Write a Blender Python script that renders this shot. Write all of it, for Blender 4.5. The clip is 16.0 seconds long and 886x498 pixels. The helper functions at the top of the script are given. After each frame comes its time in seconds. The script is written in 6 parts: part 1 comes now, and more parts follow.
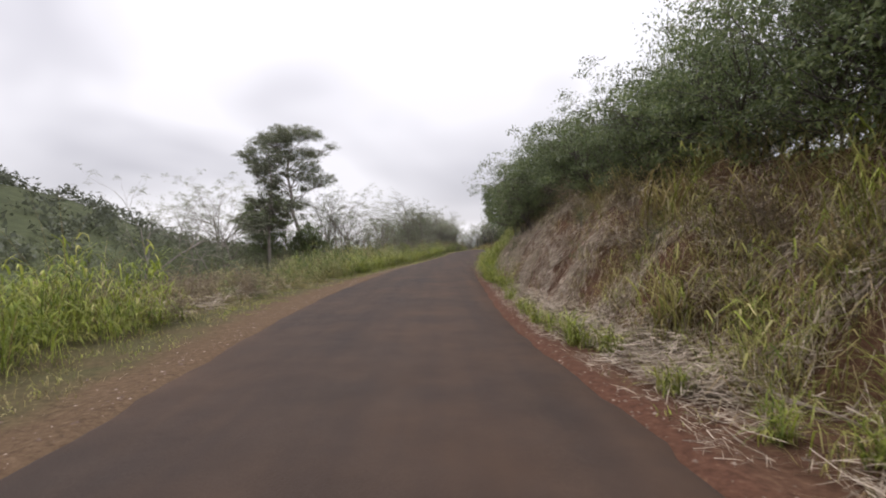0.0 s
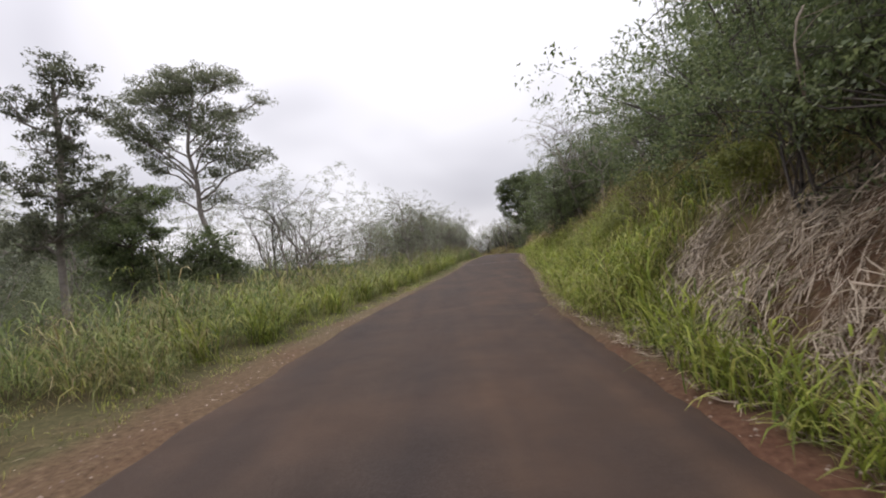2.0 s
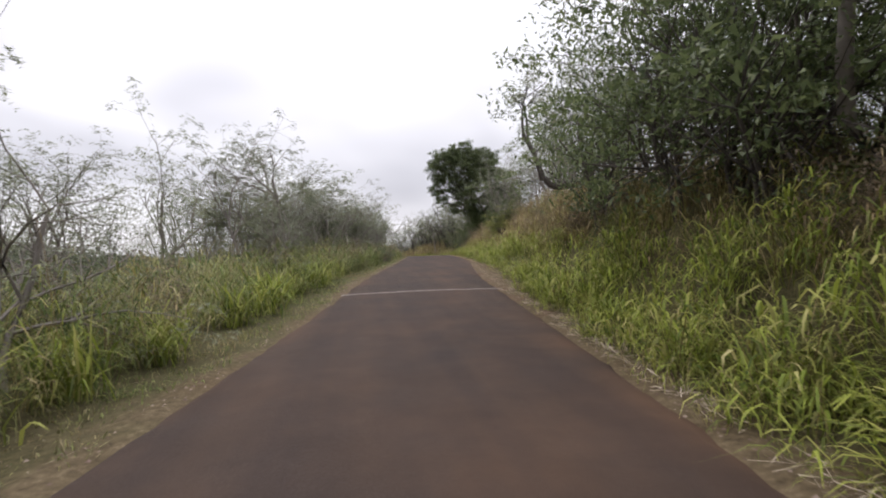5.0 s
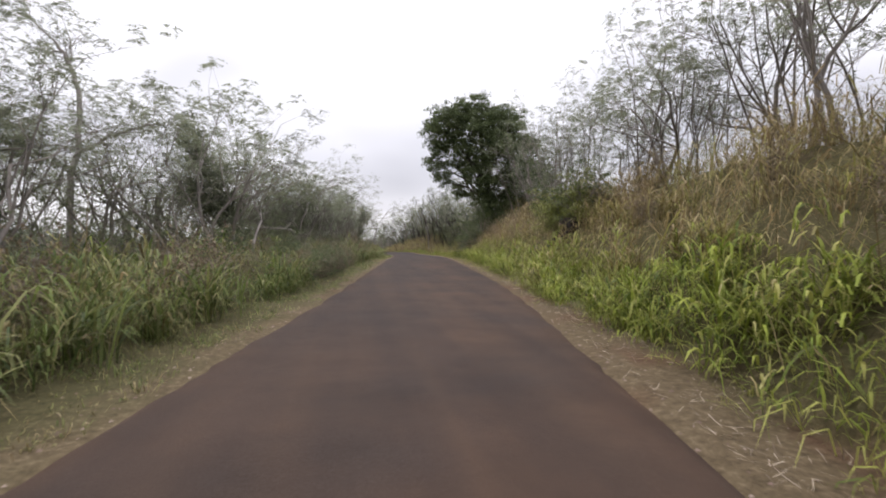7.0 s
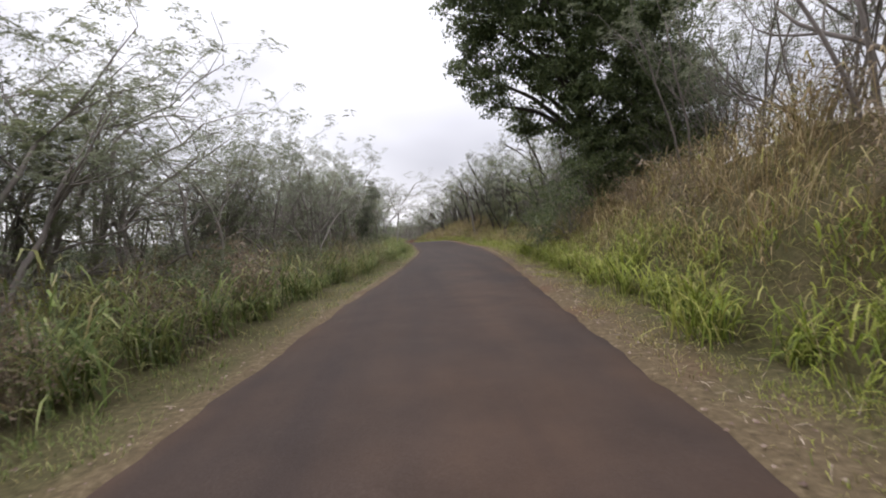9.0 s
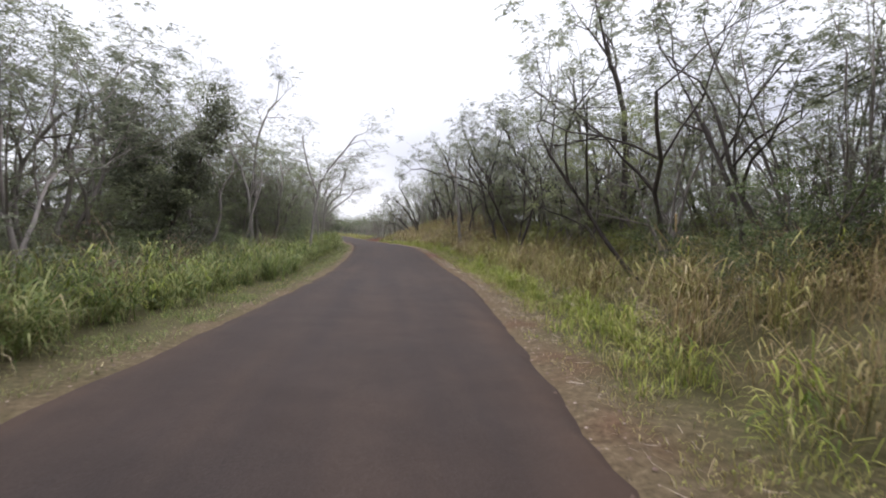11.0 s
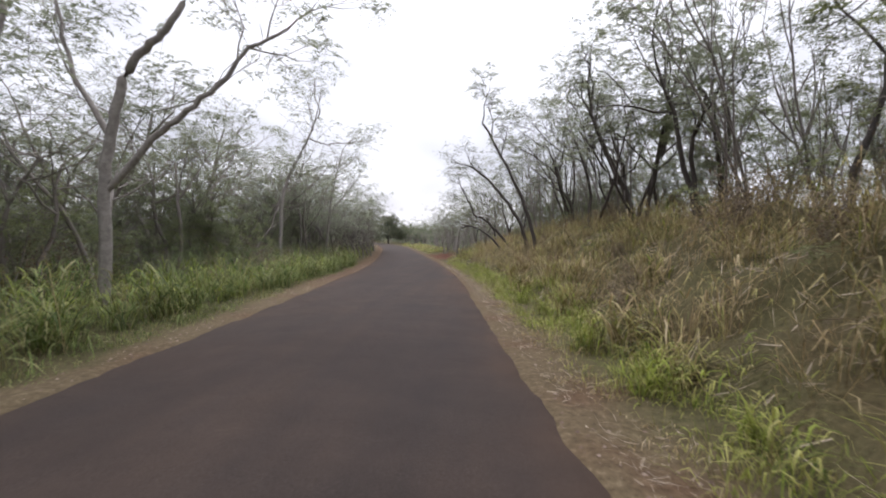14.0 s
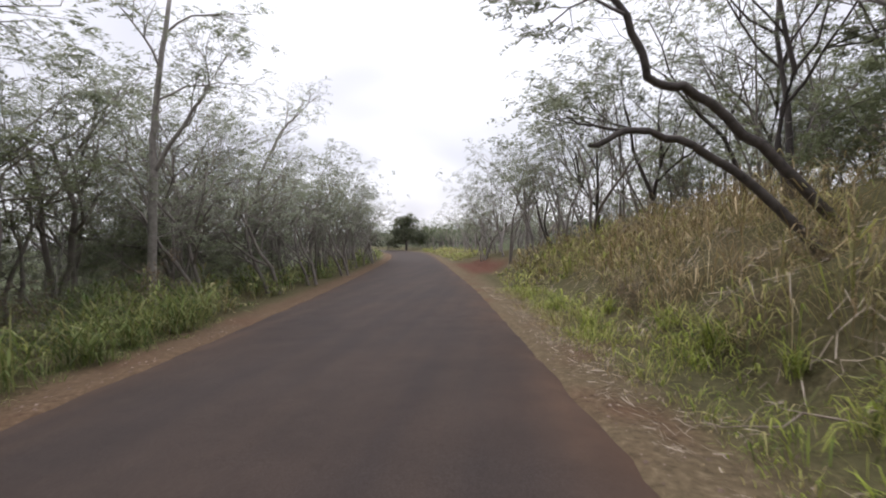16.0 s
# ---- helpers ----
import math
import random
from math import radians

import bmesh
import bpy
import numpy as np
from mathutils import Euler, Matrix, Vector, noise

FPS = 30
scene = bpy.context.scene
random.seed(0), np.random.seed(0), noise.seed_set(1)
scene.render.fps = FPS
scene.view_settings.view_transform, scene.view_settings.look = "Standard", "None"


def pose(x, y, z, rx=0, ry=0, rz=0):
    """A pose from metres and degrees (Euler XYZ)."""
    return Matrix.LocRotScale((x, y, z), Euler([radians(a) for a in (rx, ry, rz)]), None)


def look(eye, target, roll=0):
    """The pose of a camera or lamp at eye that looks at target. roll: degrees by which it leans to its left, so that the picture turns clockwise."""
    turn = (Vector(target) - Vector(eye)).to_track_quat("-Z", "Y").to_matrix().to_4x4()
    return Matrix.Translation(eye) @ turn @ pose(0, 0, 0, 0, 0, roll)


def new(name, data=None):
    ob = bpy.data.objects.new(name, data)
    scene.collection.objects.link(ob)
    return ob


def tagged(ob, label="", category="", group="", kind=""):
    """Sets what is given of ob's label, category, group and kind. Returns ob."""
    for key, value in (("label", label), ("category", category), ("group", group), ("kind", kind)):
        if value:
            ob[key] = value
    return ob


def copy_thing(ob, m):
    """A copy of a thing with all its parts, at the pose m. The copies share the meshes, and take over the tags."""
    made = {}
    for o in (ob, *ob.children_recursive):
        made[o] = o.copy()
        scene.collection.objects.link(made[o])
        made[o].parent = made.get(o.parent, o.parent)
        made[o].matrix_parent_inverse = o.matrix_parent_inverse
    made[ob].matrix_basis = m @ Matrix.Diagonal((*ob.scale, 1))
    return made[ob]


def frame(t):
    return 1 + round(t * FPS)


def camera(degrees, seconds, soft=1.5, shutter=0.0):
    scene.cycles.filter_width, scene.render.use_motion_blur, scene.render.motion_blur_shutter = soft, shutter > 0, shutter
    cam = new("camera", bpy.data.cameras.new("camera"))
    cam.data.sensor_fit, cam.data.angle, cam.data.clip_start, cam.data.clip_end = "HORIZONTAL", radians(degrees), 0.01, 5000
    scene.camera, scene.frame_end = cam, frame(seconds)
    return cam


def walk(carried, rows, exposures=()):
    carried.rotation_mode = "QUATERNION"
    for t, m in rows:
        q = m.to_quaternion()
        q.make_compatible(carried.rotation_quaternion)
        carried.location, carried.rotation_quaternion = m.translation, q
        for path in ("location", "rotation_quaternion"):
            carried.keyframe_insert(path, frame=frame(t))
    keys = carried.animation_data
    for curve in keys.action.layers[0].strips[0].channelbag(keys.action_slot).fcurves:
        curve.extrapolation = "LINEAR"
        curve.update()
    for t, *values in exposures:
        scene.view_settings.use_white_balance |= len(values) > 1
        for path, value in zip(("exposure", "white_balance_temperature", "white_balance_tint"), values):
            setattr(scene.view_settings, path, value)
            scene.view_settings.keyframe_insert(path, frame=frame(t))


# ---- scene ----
cam = camera(82.1, 16.0, soft=1.95, shutter=0.06)
PATH = [
    (0, (-0.016, -0.072, 1.365), (0.013, 1.928, 1.335), -1.0),
    (0.5, (0.036, 3.632, 1.321), (0.039, 5.632, 1.305), 1.0),
    (1, (-0.047, 7.303, 1.251), (-0.118, 9.301, 1.239), 1.6),
    (1.5, (-0.089, 10.986, 1.289), (-0.145, 12.985, 1.283), -1.8),
    (2, (-0.253, 14.618, 1.303), (-0.245, 16.618, 1.301), -5.0),
    (2.5, (-0.241, 18.086, 1.33), (-0.148, 20.083, 1.321), -6.2),
    (3, (-0.098, 21.496, 1.354), (0.084, 23.487, 1.334), -6.8),
    (3.5, (0.108, 25.034, 1.334), (0.404, 27.012, 1.311), -6.6),
    (4, (0.62, 28.48, 1.33), (0.95, 30.452, 1.292), -2.8),
    (4.8, (1.453, 34.182, 1.307), (1.76, 36.159, 1.271), -2.1),
    (5.6, (2.295, 40.241, 1.287), (2.577, 42.22, 1.253), -1.4),
    (6.5, (3.212, 47.44, 1.339), (3.468, 49.423, 1.308), -0.6),
    (7, (3.705, 51.544, 1.404), (4.037, 53.515, 1.342), 0.4),
    (7.5, (4.542, 55.656, 1.504), (4.781, 57.64, 1.438), 4.1),
    (8, (5.278, 60.091, 1.447), (5.411, 62.085, 1.376), 4.2),
    (8.5, (5.898, 64.941, 1.365), (5.982, 66.937, 1.287), -1.1),
    (9, (6.411, 69.805, 1.404), (6.555, 71.796, 1.273), -4.4),
    (9.8, (7.426, 77.884, 1.31), (7.594, 79.872, 1.18), -1.8),
    (10.6, (8.612, 86.503, 1.014), (8.804, 88.49, 0.885), 0.8),
    (11.5, (9.751, 96.755, 0.64), (9.969, 98.739, 0.512), 3.7),
    (12, (10.245, 102.596, 0.46), (10.39, 104.587, 0.334), 5.0),
    (12.5, (10.478, 108.483, 0.192), (10.517, 110.481, 0.097), 6.0),
    (13, (10.52, 114.432, 0.042), (10.478, 116.43, -0.046), 4.7),
    (13.5, (10.337, 120.391, 0.005), (10.272, 122.388, -0.1), 2.1),
    (14, (9.978, 126.217, -0.061), (9.861, 128.211, -0.17), 1.6),
    (14.5, (9.525, 132.036, -0.402), (9.401, 134.028, -0.523), -0.8),
    (15, (9.13, 137.867, -0.612), (8.971, 139.858, -0.728), -1.2),
    (15.5, (8.697, 143.827, -0.926), (8.499, 145.815, -1.032), -1.4),
    (16, (8.169, 149.715, -1.276), (7.937, 151.699, -1.369), -2.9),
]
walk(cam, [(t, look(eye, target, roll)) for t, eye, target, roll in PATH], [(0.0, 0.1, 6750, 13), (4.2, 0.15, 6680, 13), (6.3, 0.26, 6650, 13), (9.2, 0.3, 6580, 13), (11.4, 0.48, 6380, 13), (12.4, 0.47, 6400, 13), (13.2, 0.43, 6420, 13), (16.0, 0.3, 6500, 13)])

# ---- world, sun ----
def build_world():
    w = bpy.data.worlds.new("overcast_sky")
    w.use_nodes = True
    scene.world = w
    nt = w.node_tree
    nt.nodes.clear()
    N, L = nt.nodes.new, nt.links.new
    out, bg = N("ShaderNodeOutputWorld"), N("ShaderNodeBackground")
    tc = N("ShaderNodeTexCoord")
    sky = N("ShaderNodeTexSky")
    sky.sky_type, sky.sun_disc = "NISHITA", False
    sky.sun_elevation, sky.sun_rotation = radians(50), radians(-25)
    sep = N("ShaderNodeSeparateXYZ")
    L(tc.outputs["Generated"], sep.inputs[0])
    # cloud deck: noise on directions flattened towards the horizon
    den = N("ShaderNodeMath"); den.operation = "ADD"; den.inputs[1].default_value = 0.45
    L(sep.outputs["Z"], den.inputs[0])
    mx = N("ShaderNodeMath"); mx.operation = "MAXIMUM"; mx.inputs[1].default_value = 0.1
    L(den.outputs[0], mx.inputs[0])
    div = N("ShaderNodeVectorMath"); div.operation = "DIVIDE"
    comb = N("ShaderNodeCombineXYZ")
    for i in range(3):
        L(mx.outputs[0], comb.inputs[i])
    L(tc.outputs["Generated"], div.inputs[0]); L(comb.outputs[0], div.inputs[1])
    n1 = N("ShaderNodeTexNoise")
    n1.inputs["Scale"].default_value, n1.inputs["Detail"].default_value, n1.inputs["Roughness"].default_value = 1.15, 3.0, 0.45
    n1.inputs["Distortion"].default_value = 0.4
    L(div.outputs[0], n1.inputs["Vector"])
    ramp = N("ShaderNodeValToRGB")
    r = ramp.color_ramp
    r.elements[0].position, r.elements[0].color = 0.40, CLOUD_DARK
    r.elements[1].position, r.elements[1].color = 0.60, CLOUD_LIGHT
    glow = N("ShaderNodeMapRange")
    glow.inputs["From Min"].default_value, glow.inputs["From Max"].default_value = 0.0, 0.28
    glow.inputs["To Min"].default_value, glow.inputs["To Max"].default_value = 0.14, 0.0
    L(sep.outputs["Z"], glow.inputs["Value"])
    thin = N("ShaderNodeMath"); thin.operation = "ADD"
    L(n1.outputs["Fac"], thin.inputs[0]); L(glow.outputs[0], thin.inputs[1])
    L(thin.outputs[0], ramp.inputs[0])
    # an overcast sky is brighter overhead
    sq = N("ShaderNodeMath"); sq.operation = "POWER"; sq.inputs[1].default_value = 2.8
    up = N("ShaderNodeMath"); up.operation = "MAXIMUM"; up.inputs[1].default_value = 0.0
    L(sep.outputs["Z"], up.inputs[0]); L(up.outputs[0], sq.inputs[0])
    zc = N("ShaderNodeMapRange")
    zc.inputs["From Min"].default_value, zc.inputs["From Max"].default_value = 0.0, 1.0
    zc.inputs["To Min"].default_value, zc.inputs["To Max"].default_value = 0.95, 3.8
    L(sq.outputs[0], zc.inputs["Value"])
    mul = N("ShaderNodeMix"); mul.data_type, mul.blend_type = "RGBA", "MULTIPLY"
    mul.inputs[0].default_value = 1.0
    L(ramp.outputs[0], mul.inputs[6]); L(zc.outputs[0], mul.inputs[7])
    sc = N("ShaderNodeMix"); sc.data_type, sc.blend_type = "RGBA", "MULTIPLY"
    sc.inputs[0].default_value = 1.0
    sc.inputs[7].default_value = (0.1, 0.1, 0.1, 1)
    L(sky.outputs[0], sc.inputs[6])
    mix = N("ShaderNodeMix"); mix.data_type = "RGBA"
    mix.inputs[0].default_value = 0.93
    L(sc.outputs[2], mix.inputs[6]); L(mul.outputs[2], mix.inputs[7])
    bg.inputs["Strength"].default_value = SKY
    L(mix.outputs[2], bg.inputs["Color"]); L(bg.outputs[0], out.inputs[0])


CLOUD_DARK, CLOUD_LIGHT, SKY = (0.53, 0.54, 0.61, 1), (0.90, 0.915, 0.99, 1), 1.03
build_world()
sun = bpy.data.lights.new("sun", "SUN")
sun.energy, sun.angle, sun.color = 1.2, radians(25), (1.0, 0.96, 0.9)
new("sun", sun).matrix_basis = look((-20, 30, 60), (0, 0, 0))

# ---- materials ----
def material(name):
    m = bpy.data.materials.new(name)
    m.use_nodes = True
    nt = m.node_tree
    return m, nt, nt.nodes.new, nt.links.new, nt.nodes["Principled BSDF"]


def noise_node(nt, scale, detail=3.0, rough=0.6, coords="Object"):
    tc, n = nt.nodes.new("ShaderNodeTexCoord"), nt.nodes.new("ShaderNodeTexNoise")
    n.inputs["Scale"].default_value, n.inputs["Detail"].default_value, n.inputs["Roughness"].default_value = scale, detail, rough
    nt.links.new(tc.outputs[coords], n.inputs["Vector"])
    return n


def ramp_node(nt, source, stops):
    r = nt.nodes.new("ShaderNodeValToRGB")
    while len(r.color_ramp.elements) < len(stops):
        r.color_ramp.elements.new(0.5)
    for e, (p, c) in zip(r.color_ramp.elements, stops):
        e.position, e.color = p, (*c, 1)
    nt.links.new(source, r.inputs[0])
    return r


def mix_node(nt, fac, a, b, mode="MIX"):
    m = nt.nodes.new("ShaderNodeMix")
    m.data_type, m.blend_type = "RGBA", mode
    for value, slot in ((fac, 0), (a, 6), (b, 7)):
        if isinstance(value, (int, float)):
            m.inputs[slot].default_value = value
        elif isinstance(value, tuple):
            m.inputs[slot].default_value = (*value, 1)
        else:
            nt.links.new(value, m.inputs[slot])
    return m.outputs[2]


def bump_to(nt, bsdf, source, strength, distance):
    b = nt.nodes.new("ShaderNodeBump")
    b.inputs["Strength"].default_value, b.inputs["Distance"].default_value = strength, distance
    nt.links.new(source, b.inputs["Height"])
    nt.links.new(b.outputs[0], bsdf.inputs["Normal"])


def leafy(name, dark, mid, light, gloss=0.45, through_leaf=0.35, tree_shift=0.25):
    """Leaves and blades: a colour of its own for every leaf, a shift for every plant, light passing through."""
    m, nt, N, L, bsdf = material(name)
    geo, obj = N("ShaderNodeNewGeometry"), N("ShaderNodeObjectInfo")
    r = ramp_node(nt, geo.outputs["Random Per Island"], ((0.0, dark), (0.5, mid), (1.0, light)))
    hsv = N("ShaderNodeHueSaturation")
    mr = N("ShaderNodeMapRange")
    mr.inputs["To Min"].default_value, mr.inputs["To Max"].default_value = 1 - tree_shift, 1 + tree_shift
    L(obj.outputs["Random"], mr.inputs["Value"]); L(mr.outputs[0], hsv.inputs["Value"])
    L(r.outputs[0], hsv.inputs["Color"]); L(hsv.outputs[0], bsdf.inputs["Base Color"])
    bsdf.inputs["Roughness"].default_value = gloss
    bsdf.inputs["Specular IOR Level"].default_value = 0.3
    tr, mx = N("ShaderNodeBsdfTranslucent"), N("ShaderNodeMixShader")
    L(hsv.outputs[0], tr.inputs["Color"])
    mx.inputs[0].default_value = through_leaf
    L(bsdf.outputs[0], mx.inputs[1]); L(tr.outputs[0], mx.inputs[2])
    L(mx.outputs[0], nt.nodes["Material Output"].inputs[0])
    return m


def grassy(name, fresh):
    """Grass blades: from green to straw by how dry each clump is; fresh: four greens."""
    m, nt, N, L, bsdf = material(name)
    geo, at = N("ShaderNodeNewGeometry"), N("ShaderNodeAttribute")
    at.attribute_name = "dry"
    green = ramp_node(nt, geo.outputs["Random Per Island"], tuple(zip((0.0, 0.4, 0.85, 1.0), fresh)))
    straw = ramp_node(nt, geo.outputs["Random Per Island"], ((0.0, (0.10, 0.070, 0.036)), (0.4, (0.23, 0.165, 0.082)), (0.85, (0.39, 0.295, 0.16)), (1.0, (0.56, 0.46, 0.29))))
    col = mix_node(nt, at.outputs["Fac"], green.outputs[0], straw.outputs[0])
    L(col, bsdf.inputs["Base Color"])
    bsdf.inputs["Roughness"].default_value, bsdf.inputs["Specular IOR Level"].default_value = 0.6, 0.2
    tr, mx = N("ShaderNodeBsdfTranslucent"), N("ShaderNodeMixShader")
    L(col, tr.inputs["Color"])
    mx.inputs[0].default_value = 0.35
    L(bsdf.outputs[0], mx.inputs[1]); L(tr.outputs[0], mx.inputs[2])
    L(mx.outputs[0], nt.nodes["Material Output"].inputs[0])
    return m


def bark(name, a, b):
    m, nt, N, L, bsdf = material(name)
    n = noise_node(nt, 9.0, 5.0, 0.7)
    L(ramp_node(nt, n.outputs["Fac"], ((0.3, a), (0.7, b))).outputs[0], bsdf.inputs["Base Color"])
    bsdf.inputs["Roughness"].default_value = 0.9
    bump_to(nt, bsdf, n.outputs["Fac"], 0.6, 0.02)
    return m


def straw_material(name, a, b, c):
    m, nt, N, L, bsdf = material(name)
    geo = N("ShaderNodeNewGeometry")
    L(ramp_node(nt, geo.outputs["Random Per Island"], ((0.0, a), (0.5, b), (1.0, c))).outputs[0], bsdf.inputs["Base Color"])
    bsdf.inputs["Roughness"].default_value = 0.75
    return m


def asphalt_material():
    m, nt, N, L, bsdf = material("worn_asphalt")
    fine, broad = noise_node(nt, 60.0, 3.0, 0.7), noise_node(nt, 0.5, 4.0, 0.6)
    grit = ramp_node(nt, fine.outputs["Fac"], ((0.3, (0.0222, 0.0168, 0.0146)), (0.55, (0.0338, 0.0259, 0.0226)), (0.75, (0.0545, 0.043, 0.0375))))
    at = N("ShaderNodeAttribute"); at.attribute_name = "dust"
    amount = N("ShaderNodeMath"); amount.operation = "MULTIPLY"
    L(at.outputs["Fac"], amount.inputs[0])
    L(ramp_node(nt, broad.outputs["Fac"], ((0.3, (0.2,) * 3), (0.65, (1.25,) * 3))).outputs[0], amount.inputs[1])
    col = mix_node(nt, amount.outputs[0], grit.outputs[0], (0.064, 0.039, 0.026))
    tracks = ramp_node(nt, noise_node(nt, 1.7, 5.0, 0.65).outputs["Fac"], ((0.3, (0.82,) * 3), (0.7, (1.12,) * 3)))
    tc, mp, streak = N("ShaderNodeTexCoord"), N("ShaderNodeMapping"), N("ShaderNodeTexNoise")
    mp.inputs["Scale"].default_value = (2.2, 0.08, 1.0)
    streak.inputs["Scale"].default_value, streak.inputs["Detail"].default_value = 1.0, 4.0
    L(tc.outputs["Object"], mp.inputs["Vector"]); L(mp.outputs[0], streak.inputs["Vector"])
    worn = ramp_node(nt, streak.outputs["Fac"], ((0.35, (0.86, 0.87, 0.9)), (0.65, (1.13, 1.1, 1.05))))
    col = mix_node(nt, 1.0, col, worn.outputs[0], "MULTIPLY")
    L(mix_node(nt, 1.0, col, tracks.outputs[0], "MULTIPLY"), bsdf.inputs["Base Color"])
    bsdf.inputs["Roughness"].default_value = 0.85
    bsdf.inputs["Specular IOR Level"].default_value = 0.16
    bump_to(nt, bsdf, fine.outputs["Fac"], 0.5, 0.01)
    return m


def soil_material():
    m, nt, N, L, bsdf = material("red_soil_and_litter")
    fine, broad = noise_node(nt, 14.0, 6.0, 0.7), noise_node(nt, 0.9, 4.0, 0.6)
    red = ramp_node(nt, fine.outputs["Fac"], ((0.3, (0.06, 0.027, 0.018)), (0.6, (0.112, 0.052, 0.034)), (0.8, (0.195, 0.108, 0.073))))
    tan = ramp_node(nt, fine.outputs["Fac"], ((0.3, (0.062, 0.047, 0.028)), (0.55, (0.122, 0.094, 0.056)), (0.8, (0.235, 0.185, 0.12))))
    moss = ramp_node(nt, fine.outputs["Fac"], ((0.3, (0.042, 0.038, 0.018)), (0.6, (0.092, 0.083, 0.04)), (0.8, (0.18, 0.152, 0.082))))
    sand, green = N("ShaderNodeAttribute"), N("ShaderNodeAttribute")
    sand.attribute_name, green.attribute_name = "sand", "green"
    c = mix_node(nt, sand.outputs["Fac"], red.outputs[0], tan.outputs[0])
    g = N("ShaderNodeMath"); g.operation = "MULTIPLY"; g.use_clamp = True
    L(green.outputs["Fac"], g.inputs[0])
    L(ramp_node(nt, broad.outputs["Fac"], ((0.3, (0.5,) * 3), (0.65, (1.2,) * 3))).outputs[0], g.inputs[1])
    wild = N("ShaderNodeAttribute"); wild.attribute_name = "wild"
    scrub = ramp_node(nt, noise_node(nt, 0.35, 6.0, 0.7).outputs["Fac"], ((0.3, (0.035, 0.042, 0.022)), (0.55, (0.062, 0.072, 0.036)), (0.75, (0.10, 0.105, 0.055))))
    near = mix_node(nt, g.outputs[0], c, moss.outputs[0])
    L(mix_node(nt, wild.outputs["Fac"], near, scrub.outputs[0]), bsdf.inputs["Base Color"])
    bsdf.inputs["Specular IOR Level"].default_value = 0.08
    bsdf.inputs["Roughness"].default_value = 0.95
    bump_to(nt, bsdf, fine.outputs["Fac"], 0.8, 0.04)
    return m


ASPHALT, SOIL, GRASS = asphalt_material(), soil_material(), grassy("guinea_grass_blades", ((0.07, 0.102, 0.02), (0.195, 0.25, 0.04), (0.345, 0.395, 0.07), (0.44, 0.42, 0.14)))
# darker greens: the wood's shade over the left side is put into the colour
SHADE_GREEN = grassy("shade_green_blades", ((0.05, 0.075, 0.024), (0.12, 0.165, 0.045), (0.215, 0.27, 0.08), (0.32, 0.33, 0.14)))
STRAW = straw_material("dead_straw", (0.14, 0.105, 0.075), (0.33, 0.265, 0.195), (0.55, 0.46, 0.36))
KOA_LEAF = leafy("feathery_leaves", (0.15, 0.165, 0.105), (0.215, 0.235, 0.155), (0.31, 0.325, 0.225), 0.5, 0.45)
DARK_LEAF = leafy("dark_glossy_leaves", (0.068, 0.095, 0.04), (0.12, 0.153, 0.064), (0.20, 0.235, 0.105), 0.45, 0.42)
BUSH_LEAF = leafy("shrub_leaves", (0.055, 0.075, 0.03), (0.10, 0.128, 0.05), (0.19, 0.215, 0.09))
SCRUB_LEAF = leafy("undergrowth_leaves", (0.12, 0.135, 0.08), (0.18, 0.20, 0.118), (0.25, 0.27, 0.165), 0.5, 0.5)
GUM_LEAF = leafy("grey_green_leaves", (0.09, 0.10, 0.064), (0.145, 0.157, 0.098), (0.22, 0.232, 0.15), 0.5, 0.42)
LIGHT_LEAF = leafy("light_green_leaves", (0.14, 0.16, 0.065), (0.215, 0.242, 0.105), (0.31, 0.335, 0.165), 0.5, 0.5)
OLIVE_LEAF = leafy("olive_tree_leaves", (0.14, 0.157, 0.085), (0.21, 0.232, 0.13), (0.30, 0.322, 0.19), 0.5, 0.5)
VINE_LEAF = leafy("yellow_green_leaves", (0.13, 0.15, 0.04), (0.22, 0.24, 0.07), (0.34, 0.355, 0.12), 0.5, 0.45)
SLOPE_LEAF = leafy("olive_shrub_leaves", (0.06, 0.072, 0.034), (0.10, 0.115, 0.055), (0.16, 0.175, 0.09), 0.55, 0.4)
FAR_LEAF = leafy("far_foliage", (0.07, 0.08, 0.052), (0.085, 0.095, 0.062), (0.11, 0.12, 0.08))
BARK = bark("grey_brown_bark", (0.125, 0.108, 0.094), (0.28, 0.247, 0.222))
GREY_BARK = bark("pale_grey_bark", (0.17, 0.152, 0.135), (0.34, 0.31, 0.28))
DARK_BARK = bark("dark_bark", (0.038, 0.031, 0.027), (0.105, 0.088, 0.077))
PALE_BARK = bark("pale_weathered_wood", (0.16, 0.12, 0.09), (0.36, 0.30, 0.24))
# near-black brown that paints the dark inside of the bank hollow
HOLLOW_SHADE = bark("hollow_shade_brown", (0.016, 0.012, 0.01), (0.05, 0.039, 0.032))
SEAM = bark("pale_grit", (0.11, 0.092, 0.08), (0.2, 0.172, 0.15))
BROWN_LEAF = leafy("withered_leaves", (0.115, 0.085, 0.06), (0.195, 0.148, 0.102), (0.29, 0.235, 0.165), 0.6)
DRY_STEM = bark("dry_brown_stems", (0.12, 0.09, 0.066), (0.26, 0.208, 0.16))
PEBBLE = straw_material("crushed_stone", (0.07, 0.04, 0.028), (0.14, 0.09, 0.065), (0.26, 0.20, 0.16))

# ---- plan of the road ----
RNG = np.random.default_rng(7)
YS = np.arange(-80.0, 1000.0, 0.5)


